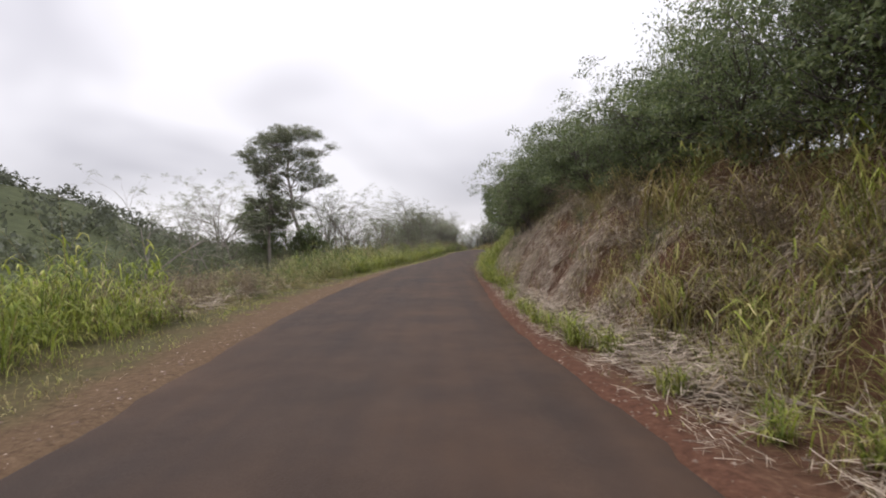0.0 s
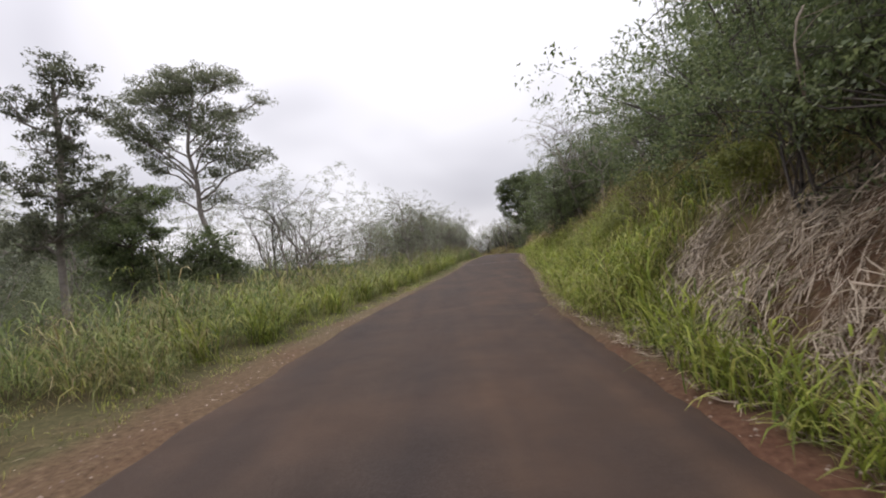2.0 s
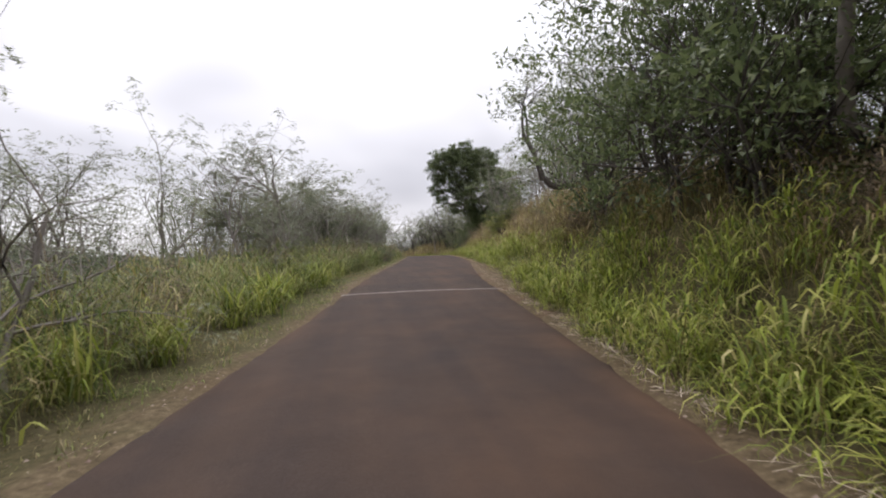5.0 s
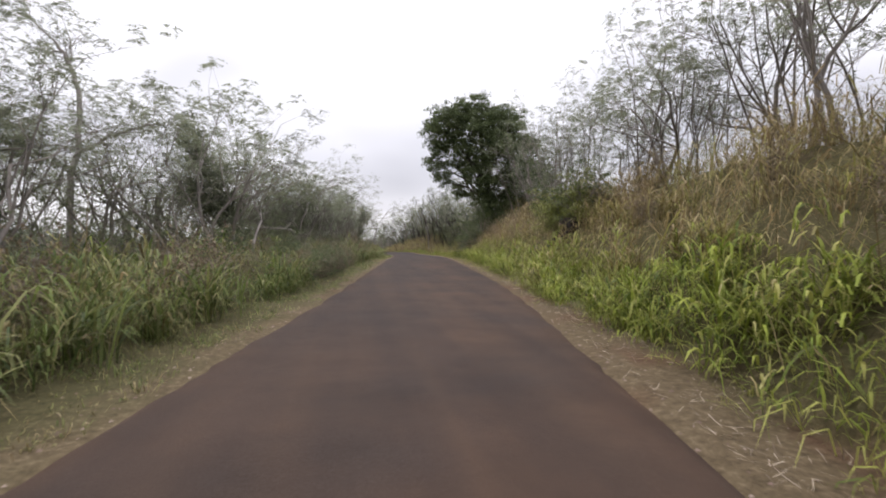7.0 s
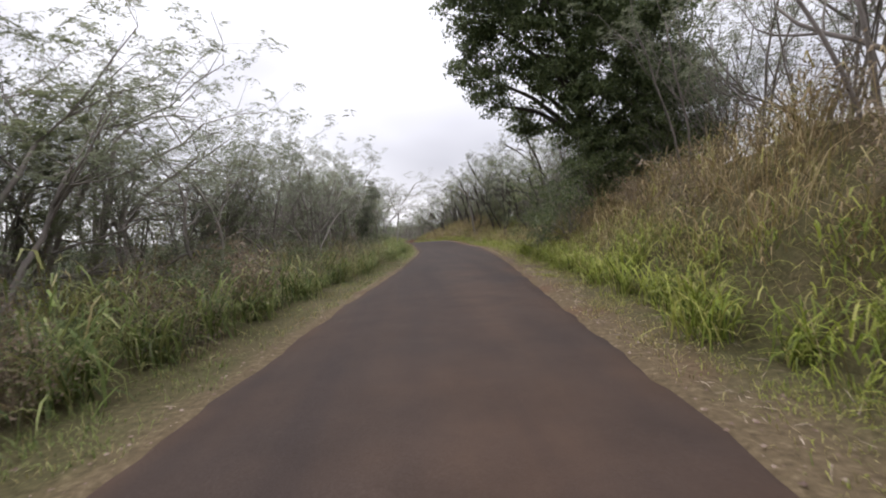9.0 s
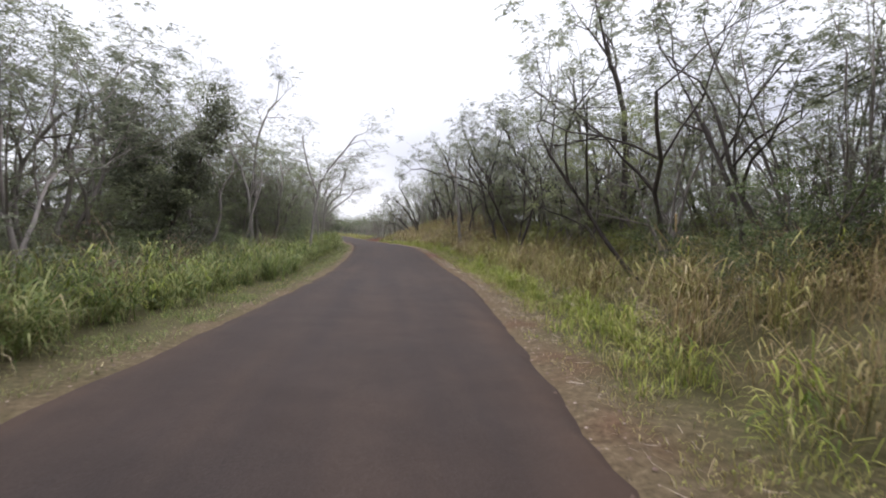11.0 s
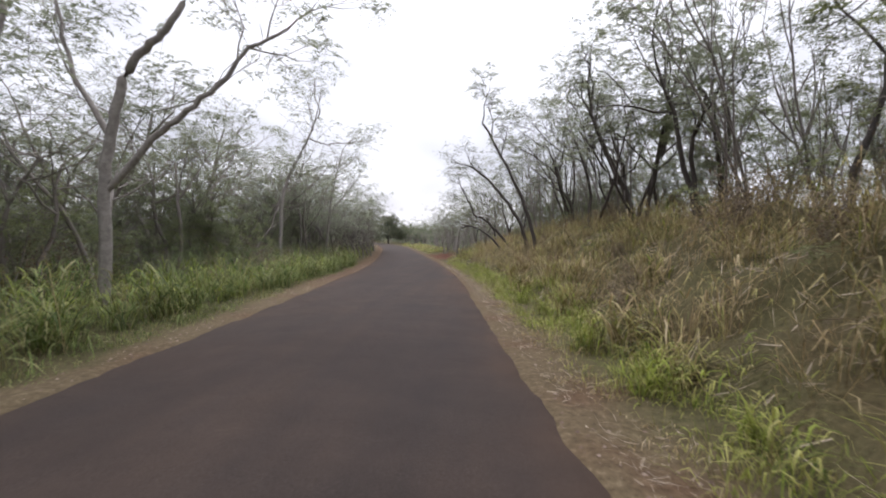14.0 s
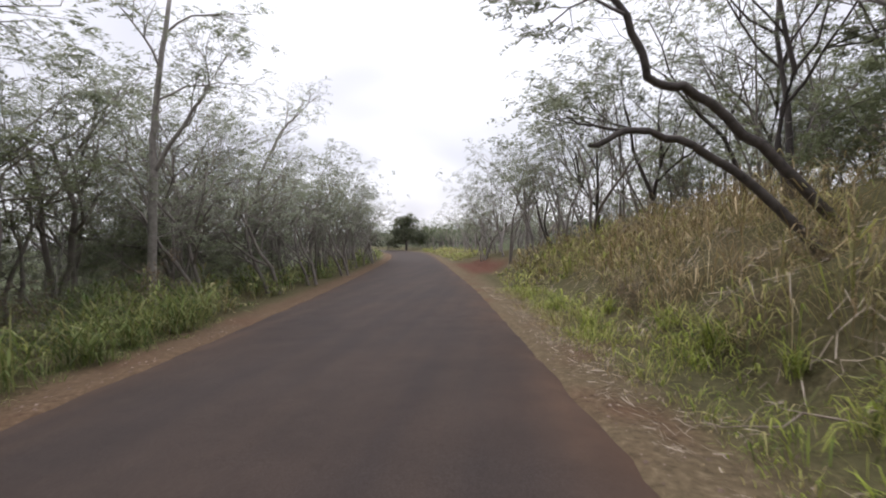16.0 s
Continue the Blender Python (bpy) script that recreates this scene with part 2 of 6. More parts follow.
def smooth(keys, width=8):
    """A smooth course through (y, value) keys."""
    ky, kv = np.array(keys, float).T
    v = np.interp(YS, ky, kv)
    k = np.hanning(2 * width + 1); k /= k.sum()
    return np.convolve(np.pad(v, width, mode="edge"), k, "valid")


# the line on which the camera rides, and the road surface under it
LINE = smooth([(-80, 4), (-20, 0.1), (0, 0), (7, -0.05), (14.6, -0.25), (18, -0.24), (21.5, -0.1), (25, 0.11), (28.5, 0.62), (34.2, 1.45), (40.2, 2.29), (47.4, 3.21), (51.5, 3.71), (55.7, 4.54), (60, 5.28), (65, 5.9), (69.8, 6.41), (77.9, 7.43), (86.5, 8.61), (96.8, 9.75), (102.6, 10.25), (108.5, 10.48), (114.4, 10.52), (120.4, 10.34), (126.2, 9.98), (132, 9.52), (137.9, 9.13), (143.8, 8.7), (149.7, 8.17), (165, 6.0), (185, 2.8), (205, -0.6), (222, -4.4), (240, -10.5), (262, -21), (1000, -420)], 6)
SURFACE = smooth([(-80, 0.3), (0, 0.04), (10, 0.0), (25, 0.03), (40, 0.0), (47, 0.04), (56, 0.16), (62, 0.12), (70, 0.09), (78, 0.0), (86.5, -0.29), (96.8, -0.66), (102.6, -0.86), (108.5, -1.10), (114.4, -1.25), (121, -1.31), (127, -1.42), (132, -1.68), (138, -1.93), (144, -2.24), (150, -2.58), (170, -3.4), (200, -4.5), (260, -6), (1000, -20)], 8)
SAND = smooth([(-80, 0.6), (6, 0.65), (10, 0.85), (14, 0.85), (22, 0.5), (30, 0.18), (45, 0.14), (50, 0.25), (62, 0.2), (75, 0.12), (97, 0.12), (120, 0.15), (132, 0.35), (142, 0.7), (1000, 0.75)])
BARE = smooth([(-80, 0.35), (12, 0.3), (19, 0.25), (28, 0.12), (45, 0.12), (49, 0.7), (55, 0.65), (60, 0.6), (64, 0.1), (97, 0.25), (112, 0.45), (120, 0.5), (130, 0.35), (1000, 0.25)])
LEFT_W = smooth([(-80, 2.5), (0, 2.55), (5, 2.8), (9, 2.92), (12, 2.88), (15, 2.66), (18, 2.45), (22, 2.25), (28, 2.2), (36, 2.28), (50, 2.26), (56, 2.42), (60, 2.5), (65, 2.38), (73, 2.28), (80, 2.4), (100, 3.05), (113, 3.3), (125, 3.18), (132, 3.35), (138, 3.4), (145, 3.75), (150, 3.8), (156, 3.6), (1000, 3.5)], 11)
RIGHT_W = smooth([(-80, 1.62), (0, 1.62), (4.5, 1.6), (6.5, 1.3), (9, 1.38), (12, 1.55), (15, 1.75), (22, 1.8), (28, 1.75), (35, 1.86), (45, 1.72), (51, 1.6), (57, 1.44), (64, 1.66), (72, 1.52), (77, 1.32), (99, 1.08), (105, 1.1), (110, 0.93), (117, 0.97), (128, 1.12), (140, 1.07), (150, 1.22), (156, 1.3), (165, 1.4), (1000, 1.4)], 7)
# the cut bank: toe, run and height beyond the right edge; the lie of the land beyond the left edge
TOE = smooth([(-80, 1.6), (5, 1.6), (10, 1.2), (15, 0.5), (20, 0.6), (26, 0.9), (60, 1.2), (75, 1.3), (97, 1.6), (115, 1.5), (150, 1.6), (1000, 2)])
RUN = smooth([(-80, 2.6), (5, 2.4), (12, 1.6), (17, 1.4), (24, 2.2), (60, 2.8), (90, 2.6), (112, 3.5), (120, 3.0), (1000, 3.5)])
RISE = smooth([(-80, 2.4), (8, 2.4), (14, 2.2), (20, 2.1), (26, 2.1), (36, 2.2), (45, 2.3), (52, 2.5), (60, 2.6), (66, 2.55), (72, 2.5), (80, 2.2), (88, 1.8), (96, 0.9), (101, 0.3), (112, 0.4), (120, 0.95), (124, 1.5), (128, 2.05), (150, 2.2), (175, 1.1), (200, 0.3), (1000, 0)])
FALL = smooth([(-80, 9), (10, 9), (28, 7), (40, 3.5), (60, 2.5), (90, 1.5), (100, 0.6), (120, 0.4), (1000, 0)], 16)


def along(course, y):
    return np.interp(y, YS, course)


def wave(x, y, s, seed=0.0):
    """A soft unevenness between -1 and 1, of a wavelength of about s."""
    a = np.sin(x / s * 5.1 + 1.3 * np.sin(y / s * 3.7 + seed) + seed * 2.1)
    b = np.sin(y / s * 4.3 + 1.7 * np.sin(x / s * 2.9 - seed) + seed)
    c = np.sin((x + y) / s * 9.1 + seed * 3 + b)
    return (a + b + 0.6 * c) / 2.6


def ease(a, b, v):
    t = np.clip((v - a) / (b - a), 0, 1)
    return t * t * (3 - 2 * t)


def land(x, y):
    """The height of the ground."""
    x, y = np.asarray(x, float), np.asarray(y, float)
    base, mid = along(SURFACE, y), along(LINE, y)
    left, right = mid - along(LEFT_W, y) - x, x - mid - along(RIGHT_W, y)
    z = base - 0.05 * ease(0.0, 0.5, np.maximum(left, right)) + 0.0 * x
    bank = along(RISE, y) * np.clip((right - along(TOE, y)) / along(RUN, y), 0, 1) ** 0.8
    bank = bank + np.clip(right - along(TOE, y) - along(RUN, y), 0, 40) * 0.05 * ease(0.2, 1.5, along(RISE, y))
    rough = 0.16 * wave(x, y, 2.3, 1.0) + 0.06 * wave(x, y, 0.7, 2.0)
    z = z + bank + rough * ease(0.5, 2.5, right) * (0.3 + ease(0.3, 2, along(RISE, y)))
    z = z + (0.3 * wave(x, y, 1.9, 3.0) + 0.16 * wave(x, y, 0.8, 5.0)) * ease(0.7, 1.6, right) * (1 - ease(18, 24, y))
    drop = along(FALL, y) * ease(3.5, 40.0, left)
    far = ease(50, 120, left)
    z = z - drop + rough * 0.5 * ease(0.8, 3, left)
    hill = 33 * np.exp(-(((x + 190) / 110) ** 2) - ((y - 140) / 85) ** 2)
    return z + hill * far + 1.2 * wave(x, y, 90, 0.4) * ease(30, 90, np.maximum(left, right))


# ---- meshes ----
def mesh_of(name, verts, tris, mat, attributes=(), smooth_shade=False):
    me = bpy.data.meshes.new(name)
    verts, tris = np.asarray(verts, np.float32), np.asarray(tris, np.int32)
    me.vertices.add(len(verts)); me.vertices.foreach_set("co", verts.ravel())
    me.loops.add(tris.size); me.loops.foreach_set("vertex_index", tris.ravel())
    me.polygons.add(len(tris)); me.polygons.foreach_set("loop_start", np.arange(0, tris.size, 3, dtype=np.int32))
    for key, values in attributes:
        me.attributes.new(key, "FLOAT", "POINT").data.foreach_set("value", np.asarray(values, np.float32))
    me.materials.append(mat)
    me.update(calc_edges=True)
    if smooth_shade:
        me.polygons.foreach_set("use_smooth", np.ones(len(tris), bool))
    return me


def part(name, me, parent, label=""):
    ob = new(name, me)
    ob.parent = parent
    return tagged(ob, label)


def sheet(cols, rows):
    """Triangles of a grid of rows x cols points."""
    i = np.arange((rows - 1) * cols).reshape(rows - 1, cols)[:, :-1].ravel()
    return np.concatenate([np.stack([i, i + 1, i + cols + 1], 1), np.stack([i, i + cols + 1, i + cols], 1)])


def blades(p, az, length, lean, droop, width, segs=2):
    """Bent tapering blades: two triangles a joint and a tip."""
    n = len(p)
    out = np.stack([np.cos(az), np.sin(az), 0 * az], 1)
    side = np.stack([-np.sin(az), np.cos(az), 0 * az], 1) * (width / 2)[:, None]
    up = np.array([0, 0, 1.0])
    q, rows = p, [p - side * 0.7, p + side * 0.7]
    for k in range(segs):
        a = lean + droop * k / max(segs - 1, 1)
        step = length * (0.6 if segs == 2 and k == 0 else 0.4 if segs == 2 else 1 / segs)
        q = q + out * (step * np.sin(a))[:, None] + up * (step * np.cos(a))[:, None]
        rows += [q] if k == segs - 1 else [q - side * (1 - 0.25 * k), q + side * (1 - 0.25 * k)]
    v = np.stack(rows, 1).reshape(-1, 3)
    i = (2 * segs + 1) * np.arange(n)
    f = []
    for k in range(segs - 1):
        f += [i + 2 * k, i + 2 * k + 1, i + 2 * k + 3, i + 2 * k, i + 2 * k + 3, i + 2 * k + 2]
    f += [i + 2 * segs - 2, i + 2 * segs - 1, i + 2 * segs]
    return v, np.stack(f, 1).reshape(-1, 3)


# ---- ground and road ----
def build_ground():
    d = np.concatenate([-np.geomspace(700, 8, 26), np.linspace(-7.5, -2.5, 21), np.linspace(-2.2, 2.2, 13), np.linspace(2.4, 9, 34), np.geomspace(9.8, 700, 26)])
    y = np.concatenate([np.arange(-70, -10, 2.0), np.arange(-10, 185, 0.4), np.geomspace(186, 960, 45)])
    D, Y = np.meshgrid(d, y)
    X = D + along(LINE, Y) + 0.5 * (along(RIGHT_W, Y) - along(LEFT_W, Y))
    Z = land(X, Y)
    mid = along(LINE, Y)
    left, right = mid - along(LEFT_W, Y) - X, X - mid - along(RIGHT_W, Y)
    on_road = np.maximum(left, right) < -0.1
    Z = np.where(on_road, Z - 0.06, Z)
    sand = np.where(left > right, (1 - 0.35 * ease(0.2, 1.0, wave(X, Y, 2.2, 3.0))) * (0.62 + 0.38 * ease(18, 26, Y)), (0.95 - 0.5 * ease(0.2, 0.8, wave(X, Y, 1.6, 2.0))) * (0.25 + 0.75 * ease(14, 24, Y)))
    sand = sand * (1 - 0.35 * ease(138, 146, Y) * (left > right)) * (1 - 0.7 * (1 - ease(0.0, 0.25, right)) * ease(-1.0, -0.2, right) * (1 - ease(14, 30, Y)))
    sand = sand * (1 - 0.9 * np.exp(-((Y - 118.3) / 1.7) ** 2) * (1 - ease(0.6, 1.4, right)) * (right > 0))
    green = ease(along(SAND, Y) * 0.8, along(SAND, Y) * 1.6, left + 0.2 * wave(X, Y, 1.1, 3)) + ease(along(BARE, Y), along(BARE, Y) + 0.7, right + 0.25 * wave(X, Y, 1.3, 4)) * (0.05 + 0.95 * ease(18, 24, Y))
    bare_end = ease(170, 175, Y) * (1 - ease(183, 188, Y)) * ease(0.2, 0.9, right) * (1 - ease(2.0, 3.2, right))
    sand, green = sand * (1 - bare_end), green * (1 - bare_end)
    me = mesh_of("ground", np.stack([X, Y, Z], -1).reshape(-1, 3), sheet(len(d), len(y)), SOIL, (("sand", np.clip(sand, 0, 1).ravel()), ("green", np.clip(green, 0, 1).ravel()), ("wild", (ease(4.5, 11, np.maximum(left, right)) * (1 - bare_end)).ravel())), True)
    tagged(new("ground", me), "red soil verges, cut bank and valley land under grass", "ground", kind="structure")


def build_road():
    n = 21
    y = np.concatenate([np.arange(-70, -10, 2.0), np.arange(-10, 185, 0.25), np.geomspace(186, 600, 60)])
    T, Y = np.meshgrid(np.linspace(0, 1, n), y)
    mid = along(LINE, Y)
    rag = 0.05 * wave(Y * 0 + 3, Y, 1.4, 1) + 0.03 * wave(Y * 0 + 9, Y, 0.35, 2)
    a, b = mid - along(LEFT_W, Y) - rag, mid + along(RIGHT_W, Y) + 0.05 * wave(Y * 0 + 5, Y, 1.1, 5) + 0.03 * wave(Y * 0, Y, 0.3, 7)
    X = a + (b - a) * T
    Z = along(SURFACE, Y) + 0.012 + 0.03 * (1 - (2 * T - 1) ** 2)
    edge = (T == 0) | (T == 1)
    Z = np.where(edge, Z - 0.09, Z)
    right, left = b - X, X - a
    dust = (1 - ease(0.05, 0.75, right)) * (0.35 + 0.55 * (1 - ease(20, 50, Y))) + (1 - ease(0.0, 0.35, left)) * 0.6 + 0.28 * np.exp(-((right - 1.3) / 0.5) ** 2) * (1 - ease(60, 100, Y)) + 0.2 + 0.3 * (1 - ease(50, 96, Y))
    dust = dust + 0.4 * ease(134, 142, Y) * (1 - ease(0.1, 1.1, np.minimum(left, right)))
    me = mesh_of("road", np.stack([X, Y, Z], -1).reshape(-1, 3), sheet(n, len(y)), ASPHALT, (("dust", np.clip(dust, 0, 1).ravel()),), True)
    tagged(new("road", me), "narrow worn asphalt road stained with red dust", "road", kind="structure")


# ---- grass ----
def scatter(side, y0, y1, e0, e1, per_m2):
    """Random places on a strip beyond one edge of the road."""
    n = int((y1 - y0) * (e1 - e0) * per_m2)
    y, e = RNG.uniform(y0, y1, n), RNG.uniform(e0, e1, n)
    mid = along(LINE, y)
    x = mid + along(RIGHT_W, y) + e if side > 0 else mid - along(LEFT_W, y) - e
    return x, y, e


def clumps(x, y, tall, dry, count, radius=0.16, spread=0.75, width=0.016, segs=2):
    """Clumps of blades at the places given; tall and dry are one value a clump."""
    n = len(x)
    if not n:
        return np.zeros((0, 3)), np.zeros((0, 3), int), np.zeros(0)
    k = np.repeat(np.arange(n), count)
    r, a = radius * np.sqrt(RNG.random(len(k))), RNG.uniform(0, 2 * np.pi, len(k))
    px, py = x[k] + r * np.cos(a), y[k] + r * np.sin(a)
    p = np.stack([px, py, land(px, py) - 0.03], 1)
    length = tall[k] * RNG.uniform(0.45, 1.15, len(k))
    lean = np.abs(RNG.normal(0.16, 0.36, len(k))) * spread + 0.6 * r / radius * spread * 0.6
    stalk = RNG.random(len(k)) < 0.05
    length = np.where(stalk, length * 1.3, length)
    # leaves that start part way up the stems, short and bending outwards
    leaf = (RNG.random(len(k)) < (0.72 if segs > 2 else 0.5)) & ~stalk & (tall[k] > 0.38)
    p[:, 2] += np.where(leaf, tall[k] * RNG.uniform(0.05, 0.75, len(k)), 0)
    length = np.where(leaf, np.clip(0.2 + 0.24 * tall[k], 0.18, 0.5) * RNG.uniform(0.6, 1.25, len(k)), length)
    lean = np.where(leaf, RNG.uniform(0.35, 1.2, len(k)) + (0 if segs > 2 else 0.35), lean)
    fat = np.where(leaf, 1.12, np.where(tall[k] > 0.38, 0.55, 1.0))
    v, f = blades(p, a + RNG.normal(0, 0.5, len(k)), length, lean, np.where(stalk, 0.3, RNG.uniform(0.3, 2.0, len(k)) + (0.5 if segs > 2 else 0)), np.where(stalk, 0.35, fat) * width * RNG.uniform(0.5, 1.4, len(k)) * np.sqrt(np.clip(tall[k], 0.3, 2)), segs)
    d = np.clip(np.where(stalk, 0.95, dry[k] + RNG.normal(0, 0.24, len(k))), 0, 1)
    return v, f, np.repeat(d, 2 * segs + 1)


def grass_field(name, label, strips, mat=GRASS, segs=2):
    V, F, A, o = [], [], [], 0
    for side, y0, y1, e0, e1, per, tall, dry, count, width in strips:
        x, y, e = scatter(side, y0, y1, e0, e1, per)
        patch = wave(x, y, 4.0, side + 2.0)
        tuft = wave(x, y, 1.3, side + 4.0)
        keep = RNG.random(len(x)) < 0.75 + 0.15 * patch + 0.7 * tuft
        x, y, e, patch, tuft = x[keep], y[keep], e[keep], patch[keep], tuft[keep]
        start = along(BARE if side > 0 else SAND, y) + 0.22 * wave(x, y, 0.9, 6.0)
        clear = e > start
        x, y, e, patch, tuft, start = x[clear], y[clear], e[clear], patch[clear], tuft[clear], start[clear]
        edge = np.clip((e - np.maximum(start, e0)) / 0.3 + 0.6, 0.6, 1)
        t = tall * (1 + 0.35 * patch + 0.5 * tuft + RNG.normal(0, 0.2, len(x))) * edge
        dr = dry + 0.3 * wave(x, y, 2.6, 5.0) + 0.2 * wave(x, y, 9.0, 7.0) + RNG.normal(0, 0.15, len(x))
        v, f, a = clumps(x, y, np.maximum(t, 0.12), dr, count, 0.12 + 0.1 * tall, 0.9, width, segs)
        V.append(v); F.append(f + o); A.append(a); o += len(v)
    me = mesh_of(name, np.concatenate(V), np.concatenate(F), mat, (("dry", np.concatenate(A)),))
    return tagged(new(name, me), label, "grass", kind="stuff")


def litter(name, label, strips, mat=STRAW):
    """Dead stalks lying on the ground every way."""
    V, F, o = [], [], 0
    for side, y0, y1, e0, e1, per, size, lift in strips:
        x, y, e = scatter(side, y0, y1, e0, e1, per)
        keep = RNG.random(len(x)) < 0.6 + 0.9 * wave(x, y, 1.3, 8.0)
        x, y = x[keep], y[keep]
        n = len(x)
        a = RNG.uniform(0, 2 * np.pi, n)
        ln = size * RNG.uniform(0.4, 1.4, n)
        g = (land(x + 0.1 * np.cos(a), y + 0.1 * np.sin(a)) - land(x - 0.1 * np.cos(a), y - 0.1 * np.sin(a))) / 0.2
        d = np.stack([np.cos(a), np.sin(a), 0.75 * g + RNG.normal(0, 0.25, n)], 1)
        d *= (ln / 2 / np.linalg.norm(d, axis=1))[:, None]
        m = np.stack([x, y, land(x, y) + lift * RNG.random(n) ** 2 + 0.02], 1)
        p, q = m - d, m + d + np.stack([0 * x, 0 * x, RNG.normal(0, 0.12, n) * ln], 1)
        p[:, 2] = np.maximum(p[:, 2], land(p[:, 0], p[:, 1]) + 0.006)
        q[:, 2] = np.maximum(q[:, 2], land(q[:, 0], q[:, 1]) + 0.006)
        w = np.stack([-np.sin(a), np.cos(a), RNG.normal(0, 0.7, n)], 1) * ((0.0003 + 0.008 * size) * (0.6 + RNG.random(n)))[:, None]
        v = np.stack([p - w, p + w, m - w, m + w, q], 1).reshape(-1, 3)
        i = 5 * np.arange(n)
        F.append(np.stack([i, i + 1, i + 3, i, i + 3, i + 2, i + 2, i + 3, i + 4], 1).reshape(-1, 3) + o)
        V.append(v); o += len(v)
    me = mesh_of(name, np.concatenate(V), np.concatenate(F), mat)
    return tagged(new(name, me), label, "dead grass", kind="stuff")


# ---- trees ----
def grow(rng, start, way, length, radius, level, spec, limbs, tips):
    """One limb and what grows from it."""
    n = 1 if level >= spec["levels"] else spec.get("joints", (6, 4, 2))[level]
    pts, dirs, p, d = [np.array(start, float)], [], np.array(start, float), np.array(way, float)
    for i in range(n):
        d = d + rng.normal(0, spec["wiggle"], 3) + np.array([0, 0, spec["lift"][min(level, len(spec["lift"]) - 1)]])
        d /= np.linalg.norm(d)
        p = p + d * length / n
        pts.append(p.copy()); dirs.append(d.copy())
    radii = radius * np.linspace(1, 0.45 if level < spec["levels"] else 0.4, n + 1)
    limbs.append((np.array(pts), radii, spec.get("sides", (6, 3, 3, 3))[min(level, 3)]))
    if level >= spec["levels"]:
        tips.extend(pts[1:])
        return
    kids = spec["kids"][level]
    for k in range(kids):
        f = rng.uniform(spec.get("bare", 0.4), 1.0) if k else 1.0
        i = min(int(f * n), n)
        q, base = pts[i], dirs[min(i, n - 1)]
        turn = rng.normal(0, 1, 3); turn -= turn @ base * base; turn /= np.linalg.norm(turn)
        s = rng.uniform(*spec["spread"])
        w = base * np.cos(s) + turn * np.sin(s)
        grow(rng, q, w, length * rng.uniform(*spec["shrink"]), radii[i] * 0.74, level + 1, spec, limbs, tips)


def tubes(limbs):
    V, F, o = [], [], 0
    for pts, radii, sides in limbs:
        if sides >= 6:
            # a rounded, closed end
            tip = pts[-1] + (pts[-1] - pts[-2]) / np.linalg.norm(pts[-1] - pts[-2]) * radii[-1] * 0.5
            pts, radii = np.concatenate([pts, [tip]]), np.append(radii, radii[-1] * 0.05)
        t = np.gradient(pts, axis=0)
        t /= np.linalg.norm(t, axis=1)[:, None]
        ref = np.where(np.abs(t[:, 2:3]) > 0.9, [[1.0, 0, 0]], [[0, 0, 1.0]])
        u = np.cross(t, ref); u /= np.linalg.norm(u, axis=1)[:, None]
        w = np.cross(t, u)
        a = np.arange(sides) * 2 * np.pi / sides
        ring = pts[:, None] + radii[:, None, None] * (u[:, None] * np.cos(a)[None, :, None] + w[:, None] * np.sin(a)[None, :, None])
        n = len(pts)
        V.append(ring.reshape(-1, 3))
        i, j = np.meshgrid(np.arange(n - 1), np.arange(sides), indexing="ij")
        A, B = i * sides + j, i * sides + (j + 1) % sides
        F.append(np.concatenate([np.stack([A, B, B + sides], -1).reshape(-1, 3), np.stack([A, B + sides, A + sides], -1).reshape(-1, 3)]) + o)
        o += n * sides
    return np.concatenate(V), np.concatenate(F)


def leaves(rng, tips, per, cloud, size, slim=0.5, flat=0.5):
    """Small pointed leaves in flattened tufts round the tips, with gaps between the tufts."""
    tips = np.array(tips)
    swell = rng.uniform(0.6, 1.35, len(tips))
    k = np.repeat(np.arange(len(tips)), per)
    off = rng.normal(0, 1, (len(k), 3))
    off /= np.linalg.norm(off, axis=1)[:, None]
    off *= (rng.random(len(k)) ** 0.4 * swell[k])[:, None] * cloud * 1.7 * np.array([1, 1, 0.5])
    p = tips[k] + off
    d = rng.normal(0, 1, (len(k), 3)); d[:, 2] -= 0.35
    d /= np.linalg.norm(d, axis=1)[:, None]
    nrm = rng.normal(0, flat, (len(k), 3)); nrm[:, 2] += 1
    s = np.cross(d, nrm); s /= np.linalg.norm(s, axis=1)[:, None] + 1e-6
    ln = (size * rng.uniform(0.6, 1.4, len(k)))[:, None]
    v = np.stack([p - s * ln * slim / 2, p + s * ln * slim / 2, p + d * ln], 1).reshape(-1, 3)
    f = np.arange(len(v)).reshape(-1, 3)
    return v, f


